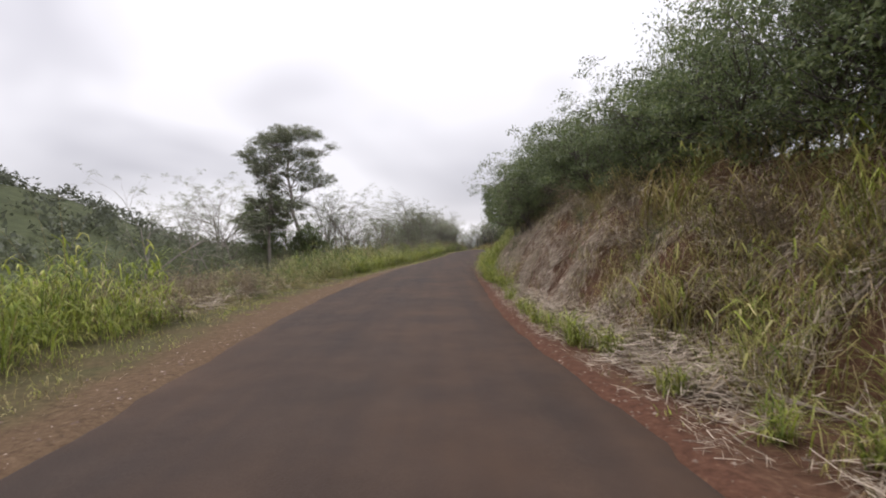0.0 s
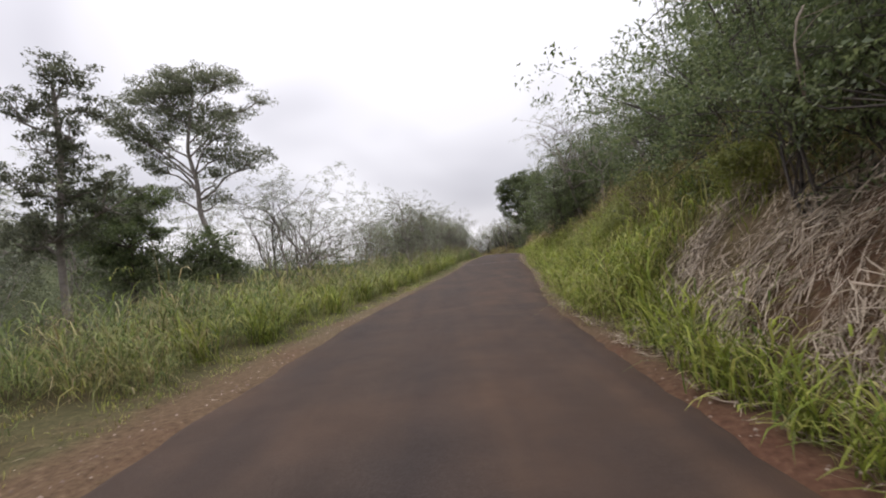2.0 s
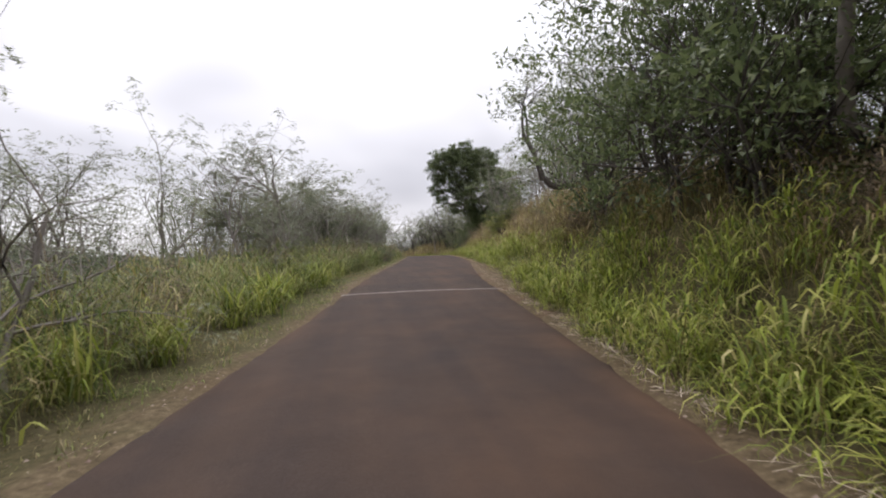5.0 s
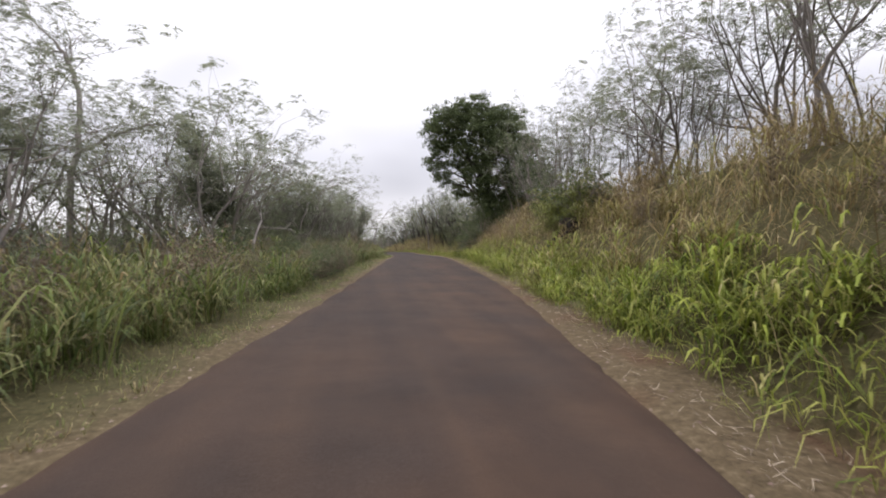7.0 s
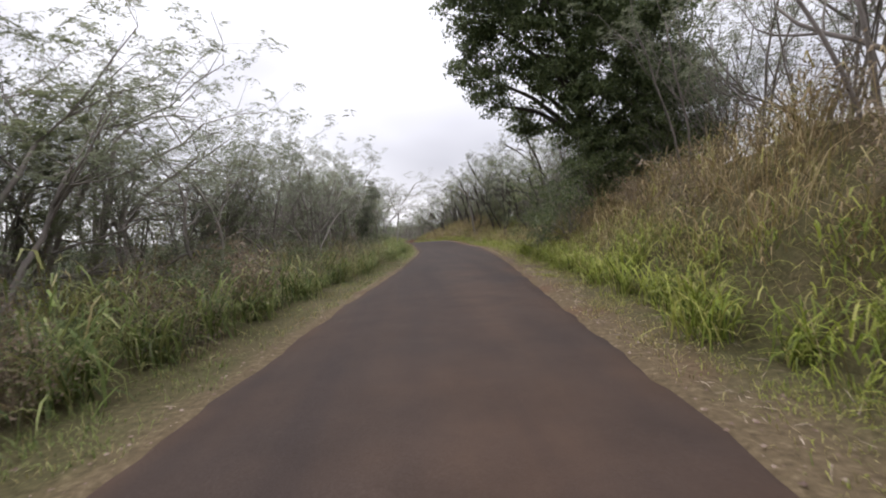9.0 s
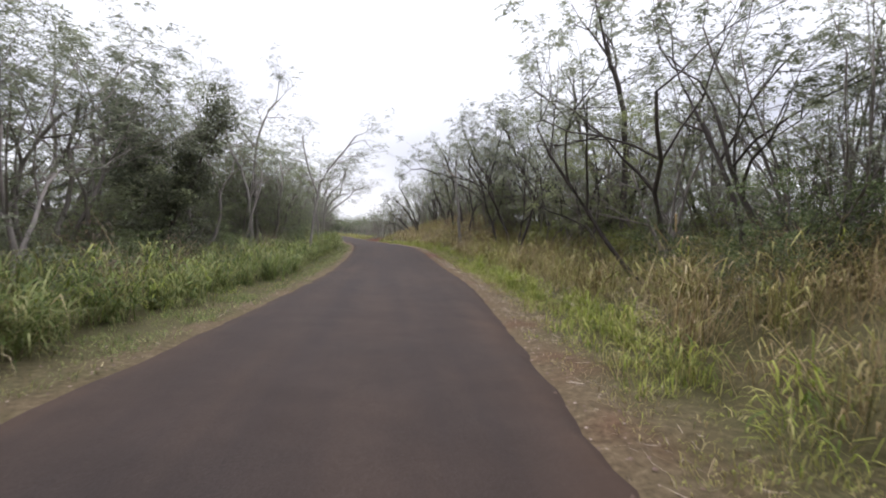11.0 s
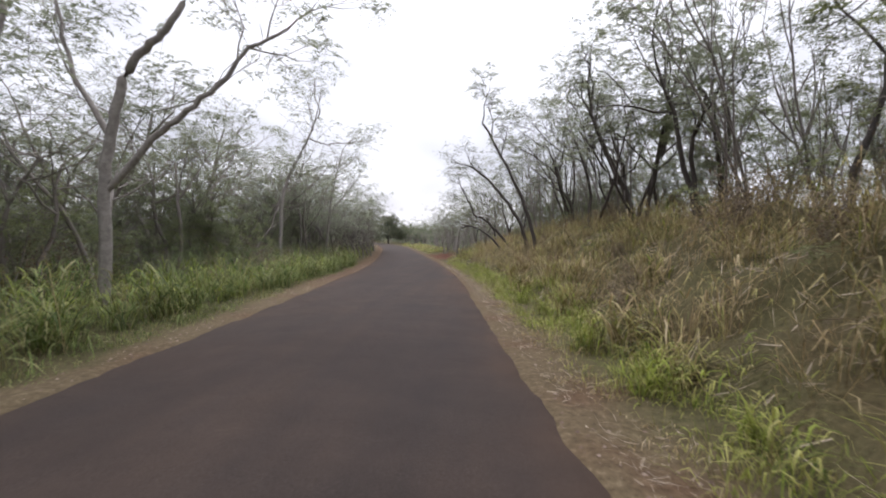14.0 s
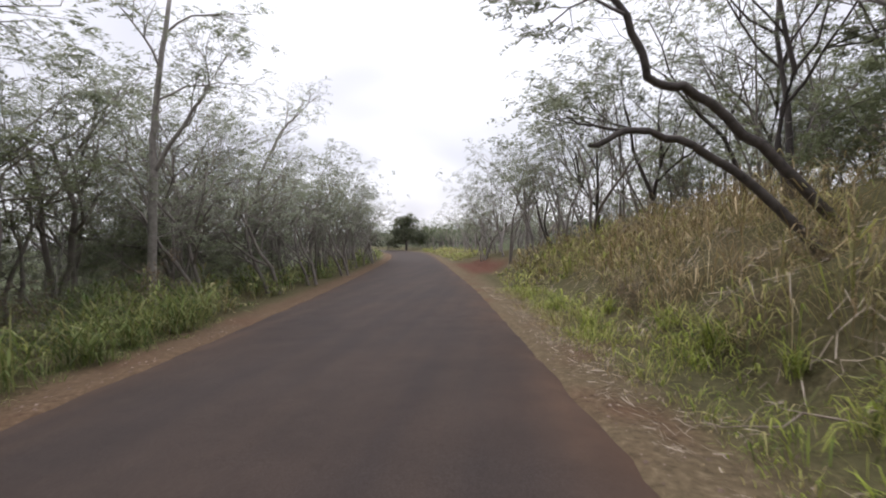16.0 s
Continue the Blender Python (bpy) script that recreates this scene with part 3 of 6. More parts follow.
def fronds(rng, tips, per, leaflets, length, size):
    """Feathery leaves: drooping fronds round the tips, each with two rows of small leaflets."""
    tips = np.array(tips)
    k = np.repeat(np.arange(len(tips)), per)
    n = len(k)
    az, rise, ln = rng.uniform(0, 6.28, n), rng.uniform(-0.1, 0.75, n), length * rng.uniform(0.6, 1.3, n)
    out = np.stack([np.cos(az), np.sin(az), 0 * az], 1)
    side = np.stack([-np.sin(az), np.cos(az), 0 * az], 1)
    u = (np.arange(leaflets) // 2 + 0.6 + 0.3 * (np.arange(leaflets) % 2)) / (leaflets / 2)
    flip = np.where(np.arange(leaflets) % 2, 1.0, -1.0)
    up = (rise[:, None] * u - 0.62 * u * u) * ln[:, None]
    p = (tips[k] + rng.normal(0, length * 0.28, (n, 3)))[:, None] + out[:, None] * (ln[:, None] * u)[..., None]
    p[..., 2] += up
    d = out[:, None] * 0.55 + side[:, None] * flip[None, :, None] + rng.normal(0, 0.3, (n, leaflets, 3))
    d /= np.linalg.norm(d, axis=-1)[..., None]
    s = size * rng.uniform(0.7, 1.3, (n, leaflets))[..., None]
    w = out[:, None] * s * 0.24
    v = np.stack([p - w, p + w, p + d * s], 2).reshape(-1, 3)
    return v, np.arange(len(v)).reshape(-1, 3)


def over_road(p, high, beside=0.4):
    """Which points hang over the road, or that far beside it, lower than that."""
    return (p[:, 0] > along(LINE, p[:, 1]) - along(LEFT_W, p[:, 1]) - beside) & (p[:, 0] < along(LINE, p[:, 1]) + along(RIGHT_W, p[:, 1]) + beside) & (p[:, 2] < along(SURFACE, p[:, 1]) + high)


def pruned(limbs, lv, m, high=3.2):
    """Limbs and leaves of one tree, cut back where they would hang low over the road."""
    rot, at = np.array(m)[:3, :3], np.array(m)[:3, 3]
    limbs = [l for l in limbs if not over_road(l[0] @ rot.T + at, high).any()]
    keep = ~over_road(lv @ rot.T + at, high).reshape(-1, 3).any(1)
    lv = lv.reshape(-1, 3, 3)[keep].reshape(-1, 3)
    return limbs, lv, np.arange(len(lv)).reshape(-1, 3)


KINDS = {
    # slender crooked trees with thin feathery foliage high up
    "koa": dict(levels=3, kids=(4, 3, 3), bare=0.58, wiggle=0.2, lift=(0.16, 0.08, 0.03, 0.0), spread=(0.45, 1.05), shrink=(0.42, 0.66), per=32, cloud=0.10, size=0.066, stems=2, bark=BARK, leaf=KOA_LEAF, trunk=0.72, r=0.0105, usual=5.5, fronds=8, frond=0.21, leaflet=0.07),
    "koa_lush": dict(levels=3, kids=(4, 4, 3), bare=0.35, wiggle=0.17, lift=(0.05, 0.04, 0.02, -0.02), spread=(0.4, 1.0), shrink=(0.48, 0.72), per=46, cloud=0.14, size=0.066, stems=2, bark=BARK, leaf=KOA_LEAF, trunk=0.55, r=0.012, usual=5.5, fronds=8, frond=0.26, leaflet=0.075),
    "koa_big": dict(levels=3, kids=(5, 4, 4), bare=0.5, wiggle=0.22, lift=(0.12, 0.05, 0.03, 0.0), spread=(0.5, 1.1), shrink=(0.45, 0.7), per=48, cloud=0.125, size=0.062, stems=1, bark=BARK, leaf=KOA_LEAF, trunk=0.5, r=0.016, usual=7.5, fronds=7, frond=0.26, leaflet=0.07),
    "koa_light": dict(levels=3, kids=(4, 4, 3), bare=0.35, wiggle=0.17, lift=(0.05, 0.04, 0.02, -0.02), spread=(0.4, 1.0), shrink=(0.48, 0.72), stems=2, bark=BARK, leaf=LIGHT_LEAF, trunk=0.55, r=0.012, usual=5.5, fronds=9, frond=0.26, leaflet=0.078),
    # thin upright stems, almost bare
    "stem": dict(levels=2, kids=(5, 4), bare=0.35, wiggle=0.09, lift=(0.10, 0.10, 0.06), spread=(0.25, 0.7), shrink=(0.25, 0.45), per=28, cloud=0.09, size=0.055, stems=2, bark=BARK, leaf=KOA_LEAF, trunk=0.75, r=0.0055, usual=4.5, fronds=5, frond=0.2, leaflet=0.055),
    "column": dict(levels=2, kids=(14, 6), bare=0.15, wiggle=0.12, lift=(0.05, 0.12, 0.05), spread=(0.4, 0.9), shrink=(0.16, 0.28), per=170, cloud=0.2, size=0.085, stems=1, bark=DARK_BARK, leaf=GUM_LEAF, trunk=0.8, r=0.012, usual=5.0),
    "bush": dict(levels=2, kids=(5, 3), bare=0.3, wiggle=0.2, lift=(0.03, 0.02, -0.02), spread=(0.4, 1.1), shrink=(0.5, 0.8), per=56, cloud=0.11, size=0.055, stems=4, bark=BARK, leaf=BUSH_LEAF, trunk=0.5, r=0.009, usual=2.2, sides=(4, 3, 3), joints=(4, 2, 1)),
    "thicket": dict(levels=2, kids=(5, 4), bare=0.3, wiggle=0.2, lift=(0.03, 0.02, -0.04), spread=(0.4, 1.1), shrink=(0.5, 0.8), per=66, cloud=0.13, size=0.056, stems=4, bark=DARK_BARK, leaf=DARK_LEAF, trunk=0.5, r=0.009, usual=2.8, sides=(4, 3, 3), joints=(4, 2, 1)),
    # yellow-green creepers and soft shrubs sprawling over the bank
    "vine": dict(levels=2, kids=(5, 4), bare=0.15, wiggle=0.25, lift=(0.0, -0.06, -0.1), spread=(0.5, 1.2), shrink=(0.5, 0.8), per=58, cloud=0.13, size=0.06, stems=5, bark=BARK, leaf=VINE_LEAF, trunk=0.5, r=0.008, usual=1.5, sides=(4, 3, 3), joints=(4, 2, 1)),
    # withered brown herbs and brushwood
    "weed": dict(levels=2, kids=(5, 3), bare=0.25, wiggle=0.14, lift=(0.08, 0.08, 0.04), spread=(0.3, 0.8), shrink=(0.4, 0.65), per=11, cloud=0.11, size=0.055, stems=5, bark=DRY_STEM, leaf=BROWN_LEAF, trunk=0.7, r=0.0065, usual=1.3, sides=(3, 3, 3), joints=(3, 2, 1)),
}
MADE = {}


def clear_turn(ob, x, y, tall, turn, lean, sink):
    """The first turn about the trunk by which the crown leaves the road free below 3 m, and a tall tree's the verges too; else the best one."""
    n = len(ob.children[1].data.vertices)
    co = np.empty(3 * n, np.float32)
    ob.children[1].data.vertices.foreach_get("co", co)
    co = co.reshape(-1, 3)[::9]
    best = (10**9, turn)
    for k in range(8):
        a = turn + k * 0.785
        m = np.array(Matrix.Rotation(lean[0], 4, "Y") @ Matrix.Rotation(-lean[1], 4, "X") @ Matrix.Rotation(a, 4, "Z"))[:3, :3]
        p = co @ m.T * tall + (x, y, float(land(x, y)) - sink)
        low = 5 * over_road(p, 3.0).sum() + (over_road(p, 3.0, 2.4).sum() if tall > 5.5 else 0)
        if low < best[0]:
            best = (int(low), a)
        if low == 0:
            break
    return best[1]


def plant(kind, variant, name, label, x, y, tall, turn=0.0, lean=(0.0, 0.0), sink=0.08, group="", category="tree"):
    """A tree or shrub of a kind and variant on the ground at (x, y), of that height; lean in radians towards x and y."""
    key = (kind, variant, name)
    if key in MADE:
        turn = clear_turn(MADE[key], x, y, tall, turn, lean, sink)
    m = Matrix.Translation((x, y, float(land(x, y)) - sink)) @ Matrix.Rotation(lean[0], 4, "Y") @ Matrix.Rotation(-lean[1], 4, "X") @ Matrix.Rotation(turn, 4, "Z")
    if key in MADE:
        ob = copy_thing(MADE[key], m @ Matrix.Scale(tall / MADE[key].scale[0], 4))
        return tagged(ob, label, category, group)
    s = KINDS[kind]
    rng = np.random.default_rng(sum(map(ord, kind)) * 31 + variant)
    limbs, tips = [], []
    for k in range(s["stems"]):
        a = rng.uniform(0, 2 * np.pi)
        tilt = abs(rng.normal(0, 0.1)) + (0.1 if s["stems"] > 1 else 0)
        w = np.array([np.cos(a) * tilt, np.sin(a) * tilt, 1.0])
        at = np.array([np.cos(a), np.sin(a), 0]) * 0.03 * (s["stems"] > 1)
        grow(rng, at, w / np.linalg.norm(w), s["trunk"] * rng.uniform(0.8, 1.1), s["r"], 0, s, limbs, tips)
    high = max(p[:, 2].max() for p, _, _ in limbs)
    limbs = [(p / high, r, n) for p, r, n in limbs]
    tips = [np.array(t) / high for t in tips]
    # leaf sizes are for a tree as tall as this kind usually grows
    usual = s["usual"]
    if "fronds" in s:
        lv, lf = fronds(rng, tips, s["fronds"], 12, s["frond"] / usual, s["leaflet"] / usual)
    else:
        lv, lf = leaves(rng, tips, s["per"], s["cloud"] / usual * 1.3, s["size"] / usual, 0.5)
    if kind in ("column", "koa_big"):
        limbs, lv, lf = pruned(limbs, lv, m @ Matrix.Scale(tall, 4))
    ob = new(name)
    ob.matrix_basis = m @ Matrix.Scale(tall, 4)
    tv, tf = tubes(limbs)
    part("trunk", mesh_of("trunk", tv, tf, s["bark"], (), True), ob)
    part("crown", mesh_of("crown", lv, lf, s["leaf"]), ob)
    MADE[key] = ob
    return tagged(ob, label, category, group)


def lobed_tree(name, label, trunk, thick, lobes, bark_of, leaf, per_m2, per, cloud, size, seed, group="", category="tree"):
    """A tree whose crown is made of leafy masses (centre and half sizes), each carried by a limb of its own."""
    rng = np.random.default_rng(seed)
    line = np.array(trunk, float)
    t = np.linspace(0, len(line) - 1, 5 * len(line))
    line = np.stack([np.interp(t, np.arange(len(line)), line[:, k]) for k in range(3)], 1)
    line[1:-1] = (line[:-2] + 2 * line[1:-1] + line[2:]) / 4
    radii = np.linspace(thick, thick * 0.4, len(line))
    at = line[0].copy()
    ob = new(name)
    ob.matrix_basis = Matrix.Translation(tuple(at))
    tips, twigs = [], []
    for cx, cy, cz, rx, ry, rz in lobes:
        c, r = np.array([cx, cy, cz]), np.array([rx, ry, rz])
        gap = np.hypot(line[:, 0] - cx, line[:, 1] - cy)
        i = int(np.argmin(np.abs(line[:, 2] - (cz - rz * 0.3 - 0.75 * gap))))
        i = max(i, len(line) // 3)
        end = c - [0, 0, rz * 0.35]
        mid = (line[i] + end) / 2 + rng.normal(0, 0.12, 3) + [0, 0, 0.1 * gap[i]]
        limb = np.array([line[i], (line[i] + mid) / 2 + rng.normal(0, 0.05, 3), mid, (mid + end) / 2 + rng.normal(0, 0.06, 3), end])
        tv, tf = tubes([(limb - at, np.linspace(radii[i] * 0.55, 0.02, 5), 6)])
        part("limb", mesh_of("limb", tv, tf, bark_of, (), True), ob)
        n = max(8, int(per_m2 * 4.2 * ((rx * ry + ry * rz + rx * rz) / 3)))
        d = rng.normal(0, 1, (n, 3)); d[:, 2] += 0.35
        d /= np.linalg.norm(d, axis=1)[:, None]
        p = c + d * r * rng.uniform(0.5, 1.18, n)[:, None] + rng.normal(0, 0.11 * r.mean() + 0.03, (n, 3))
        tips.append(p - at)
        for q in p[::3]:
            a = mid + (end - mid) * rng.uniform(0.3, 1.0)
            twigs.append((np.array([a, (a + q) / 2 + rng.normal(0, 0.05, 3), q]) - at, np.array([0.022, 0.014, 0.006]), 3))
    tv, tf = tubes([(line - at, radii, 8)] + twigs)
    part("trunk", mesh_of("trunk", tv, tf, bark_of, (), True), ob)
    lv, lf = leaves(rng, np.concatenate(tips), per, cloud, size, 0.5)
    part("crown", mesh_of("crown", lv, lf, leaf), ob)
    return tagged(ob, label, category, group)


def ground_at(x, y, sink=0.1):
    return float(land(x, y)) - sink


def limb_set(kind, variant, per=26, cloud=0.04):
    """Trunk and crown of a plainer tree, one metre tall, for woods in the second row."""
    s = dict(KINDS[kind]); s.update(levels=2, kids=(4, 3), stems=1, joints=(4, 2, 1), sides=(3, 3, 3))
    rng = np.random.default_rng(900 + variant)
    limbs, tips = [], []
    grow(rng, (0, 0, 0), (rng.normal(0, 0.15), rng.normal(0, 0.15), 1.0), s["trunk"], s["r"], 0, s, limbs, tips)
    high = max(p[:, 2].max() for p, _, _ in limbs)
    limbs = [(p / high, r * 0.9, 3) for p, r, _ in limbs if r[0] > s["r"] * 0.45]
    return tubes(limbs), leaves(rng, [t / high for t in tips], per, cloud, 0.02, 0.6)


def woods(name, label, kind, strips, leaf, per_tip=26, cloud=0.04, bark_of=BARK):
    """A joined second row of trees: one mesh of trunks and one of leaves."""
    sets = [limb_set(kind, v, per_tip, cloud) for v in range(8)]
    TV, TF, LV, LF, to, lo = [], [], [], [], 0, 0
    for side, y0, y1, e0, e1, per, low, high in strips:
        x, y, e = scatter(side, y0, y1, e0, e1, per)
        for px, py, pz in zip(x, y, land(x, y)):
            (tv, tf), (lv, lf) = sets[RNG.integers(8)]
            h, a = RNG.uniform(low, high), RNG.uniform(0, 6.28)
            turn = h * np.array([[np.cos(a), -np.sin(a), 0], [np.sin(a), np.cos(a), 0], [0, 0, 1]])
            at = np.array([px, py, pz - 0.1])
            TV.append(tv @ turn.T + at); TF.append(tf + to); to += len(tv)
            LV.append(lv @ turn.T + at); LF.append(lf + lo); lo += len(lv)
    ob = tagged(new(name), label, "woods", kind="stuff")
    part("trunks", mesh_of("trunks", np.concatenate(TV), np.concatenate(TF), bark_of, (), True), ob)["kind"] = "stuff"
    part("leaves", mesh_of("leaves", np.concatenate(LV), np.concatenate(LF), leaf), ob)["kind"] = "stuff"


def edge(side, y, e):
    return float(along(LINE, y) + along(RIGHT_W, y) + e) if side > 0 else float(along(LINE, y) - along(LEFT_W, y) - e)


def row(kind, variants, name, label, side, y0, y1, e0, e1, step, tall, group, lean=0.0, category="tree"):
    """A loose row of plants beyond one edge of the road."""
    y = y0
    while y < y1:
        e = RNG.uniform(e0, e1)
        yy = y + RNG.uniform(-0.4, 0.4) * step
        plant(kind, int(RNG.integers(variants)), name, label, edge(side, yy, e), yy, RNG.uniform(*tall), RNG.uniform(0, 6.28), (lean + RNG.normal(0, 0.06), RNG.normal(0, 0.07)), group=group, category=category)
        y += step * RNG.uniform(0.7, 1.3)


build_ground()
build_road()

# ---- grass and litter, by stretches: side, from, to, beyond the edge, clumps a square metre, height, dryness, blades, width ----
grass_field("verge_grass", "short green and tan grass along the road edges", [
    (-1, -4, 22, 0.6, 2.8, 16, 0.13, 0.4, 11, 0.013), (-1, 20, 36, 0.1, 1.5, 38, 0.13, 0.18, 12, 0.012), 
    (1, -4, 20, 0.2, 1.4, 8, 0.22, 0.45, 16, 0.013), (1, 20, 95, 0.03, 0.8, 42, 0.11, 0.5, 11, 0.011), (1, 69, 95, 0.6, 1.4, 44, 0.12, 0.5, 11, 0.012), (1, 95, 165, 0.05, 0.85, 44, 0.10, 0.72, 11, 0.011), (1, 95, 165, 0.55, 1.6, 24, 0.24, 0.2, 14, 0.015)])
grass_field("verge_grass", "short grass in dull, shade-toned green between the road and the wood", [
    (-1, 34, 75, 0.05, 1.2, 42, 0.12, 0.2, 12, 0.012), (-1, 75, 96, 0.05, 1.1, 40, 0.12, 0.3, 11, 0.012), (-1, 96, 160, 0.03, 1.2, 66, 0.12, 0.14, 11, 0.012)], SHADE_GREEN)
grass_field("guinea_grass", "tall green guinea grass growing along the verge", [
    (-1, -4, 9.6, 1.9, 6.5, 12, 1.05, 0.0, 40, 0.019), (-1, 20, 55, 1.1, 3.4, 2, 1.05, 0.3, 34, 0.013), (-1, 26, 55, 3.6, 6.5, 4, 0.9, 0.5, 28, 0.016),
    (1, 13, 22, 0.3, 0.8, 8, 0.42, 0.05, 28, 0.026), (1, 21.5, 46, 0.26, 1.9, 13, 0.75, 0.06, 36, 0.02), (1, 46, 56, 0.5, 1.9, 8, 0.65, 0.12, 36, 0.019), (1, 55, 70, 0.45, 1.7, 14, 0.72, 0.0, 36, 0.023), (1, 69, 92, 0.95, 2.0, 8, 0.62, 0.12, 36, 0.016),
    (1, 91, 113, 0.9, 1.8, 7, 0.45, 0.15, 26, 0.019), (1, 112, 160, 0.9, 1.9, 7, 0.4, 0.1, 26, 0.019), (-1, 96, 160, 1.1, 2.8, 4, 0.72, 0.05, 32, 0.016), (1, 160, 169, 0.8, 4, 2.5, 0.5, 0.4, 24, 0.045), (1, 190, 230, 0.8, 4, 2.5, 0.5, 0.4, 24, 0.045)], GRASS, 3)
# blades coloured darker for shade under the wood, valley side in the same green
grass_field("lush_grass", "tall grass along the wood and the valley side, its green darkened for shade", [
    (-1, 20, 55, 1.1, 3.6, 9, 1.0, 0.12, 36, 0.0135), (-1, 13, 22, 1.4, 3.2, 9, 0.5, 0.25, 26, 0.015), (-1, 15, 30, 3.0, 5.5, 7, 0.7, 0.3, 28, 0.016),
    (-1, 55, 65, 1.0, 3.6, 9, 1.05, 0.12, 28, 0.019), (-1, 65, 74, 1.6, 3.6, 4, 0.9, 0.5, 26, 0.017), (-1, 74, 98, 1.1, 3.6, 7, 0.95, 0.35, 28, 0.017),
    (-1, 96, 160, 0.95, 3.4, 7, 0.85, 0.0, 30, 0.017), (-1, 160, 240, 1.3, 5, 2.5, 0.8, 0.1, 24, 0.045)], SHADE_GREEN, 3)
grass_field("bank_grass", "tall drying grass, brown and yellow green, on the cut bank", [
    (1, -4, 5, 1.0, 5.0, 12, 0.8, 0.5, 30, 0.015), (1, 4.5, 9.5, 1.3, 4.2, 11, 0.8, 0.55, 30, 0.014), (1, 6, 17, 0.7, 3.0, 4, 0.4, 0.75, 20, 0.012), (1, 9, 20, 2.2, 5, 6, 0.8, 0.75, 24, 0.016), (1, 20, 33, 1.5, 2.6, 9, 0.8, 0.25, 30, 0.015), (1, 20, 34, 2.5, 5.5, 10, 0.95, 0.72, 30, 0.014), (1, 32, 97, 1.7, 5.6, 9, 0.85, 0.93, 27, 0.014),
    (1, 96, 118, 1.6, 7.0, 9, 0.95, 0.75, 30, 0.0125), (1, 116, 165, 1.8, 6.0, 10, 0.72, 0.9, 27, 0.014), (1, 160, 170, 2, 8, 2, 0.8, 0.7, 22, 0.04),
    (-1, 50, 100, 3.0, 7, 4, 1.1, 0.45, 22, 0.018), (-1, 98, 165, 4.2, 9, 2.5, 0.5, 0.4, 18, 0.02), (-1, 9, 16, 2.0, 4.8, 7, 0.55, 0.95, 22, 0.012)])
litter("dead_grass_litter", "dry pinkish straw lying over the bank and verge", [
    (1, -4, 22, 0.35, 4.0, 220, 0.32, 0.16), (1, 4, 21.5, 0.5, 3.0, 1250, 0.30, 0.30), (1, 20, 97, 0.05, 1.0, 50, 0.14, 0.03), (1, 20, 48, -0.03, 0.4, 170, 0.2, 0.03), (1, -4, 22, 0.06, 1.0, 420, 0.18, 0.04), (1, 44, 62, 0.05, 0.9, 80, 0.12, 0.03), (1, 97, 165, 0.05, 0.85, 200, 0.13, 0.025), (1, 97, 165, 1.4, 4.0, 60, 0.35, 0.12), (1, 115, 125, 0.9, 2.6, 320, 0.3, 0.14),
    (-1, -4, 40, 0.0, 2.0, 14, 0.07, 0.015), (-1, 9, 16.5, 1.8, 4.8, 180, 0.45, 0.25), (-1, 40, 160, 0.0, 1.2, 7, 0.10, 0.02)])



def hanging_grass():
    """Dead grass hanging over the lip of the cut bank."""
    x, y, e = scatter(1, 2, 21, 1.6, 3.4, 150)
    keep = RNG.random(len(x)) < 0.5 + 0.8 * wave(x, y, 1.5, 3.0)
    x, y = x[keep], y[keep]
    n = len(x)
    p = np.stack([x, y, land(x, y) + RNG.uniform(0.0, 0.25, n)], 1)
    v, f = blades(p, np.pi + RNG.normal(0, 0.7, n), RNG.uniform(0.35, 0.95, n), RNG.uniform(0.3, 1.1, n), RNG.uniform(1.0, 2.1, n), RNG.uniform(0.005, 0.013, n), 3)
    tagged(new("hanging_grass", mesh_of("hanging_grass", v, f, GRASS, (("dry", np.repeat(np.clip(RNG.normal(0.85, 0.2, n), 0, 1), 7)),))), "dead brown grass hanging over the cut bank", "dead grass", kind="stuff")


hanging_grass()

# ---- trees of the valley side, near the start ----
G1 = "trees on the valley side"
lobed_tree("umbrella_tree", "tall grey-green tree with flat layered crown beyond the verge", [(-9.1, 35.5, ground_at(-9.1, 35.5)), (-9.45, 35.5, 2.2), (-9.95, 35.5, 3.6), (-9.95, 35.5, 4.8), (-10.25, 35.5, 6.2), (-10.0, 35.5, 7.8)], 0.14, [
    (-11.2, 35.6, 8.3, 1.5, 1.6, 0.75), (-9.9, 35.4, 8.9, 1.2, 1.2, 0.5), (-8.7, 35.2, 8.8, 0.9, 1.0, 0.4), (-8.6, 35.8, 7.7, 0.8, 1.0, 0.3), (-12.4, 35.2, 7.2, 0.8, 1.0, 0.7), (-12.1, 36.4, 6.5, 0.8, 0.9, 0.55),
    (-10.2, 36.0, 7.6, 1.2, 1.2, 0.38), (-8.6, 34.8, 6.6, 0.9, 0.9, 0.4), (-9.1, 36.2, 6.1, 0.9, 0.9, 0.45), (-11.0, 34.9, 6.8, 0.7, 0.8, 0.35), (-8.0, 36.4, 5.8, 0.8, 0.8, 0.45),
    (-9.0, 35.3, 5.1, 0.55, 0.5, 0.22), (-11.4, 35.4, 5.6, 0.6, 0.6, 0.28), (-10.9, 35.7, 4.5, 0.5, 0.5, 0.22), (-9.4, 35.9, 4.2, 0.5, 0.5, 0.2), (-7.2, 35.7, 8.1, 0.4, 0.4, 0.2), (-13.3, 35.3, 7.6, 0.4, 0.4, 0.25), (-10.7, 35.2, 9.3, 0.5, 0.5, 0.25), (-11.9, 35.9, 8.9, 0.4, 0.5, 0.2)], BARK, GUM_LEAF, 22, 60, 0.2, 0.085, 21, G1)
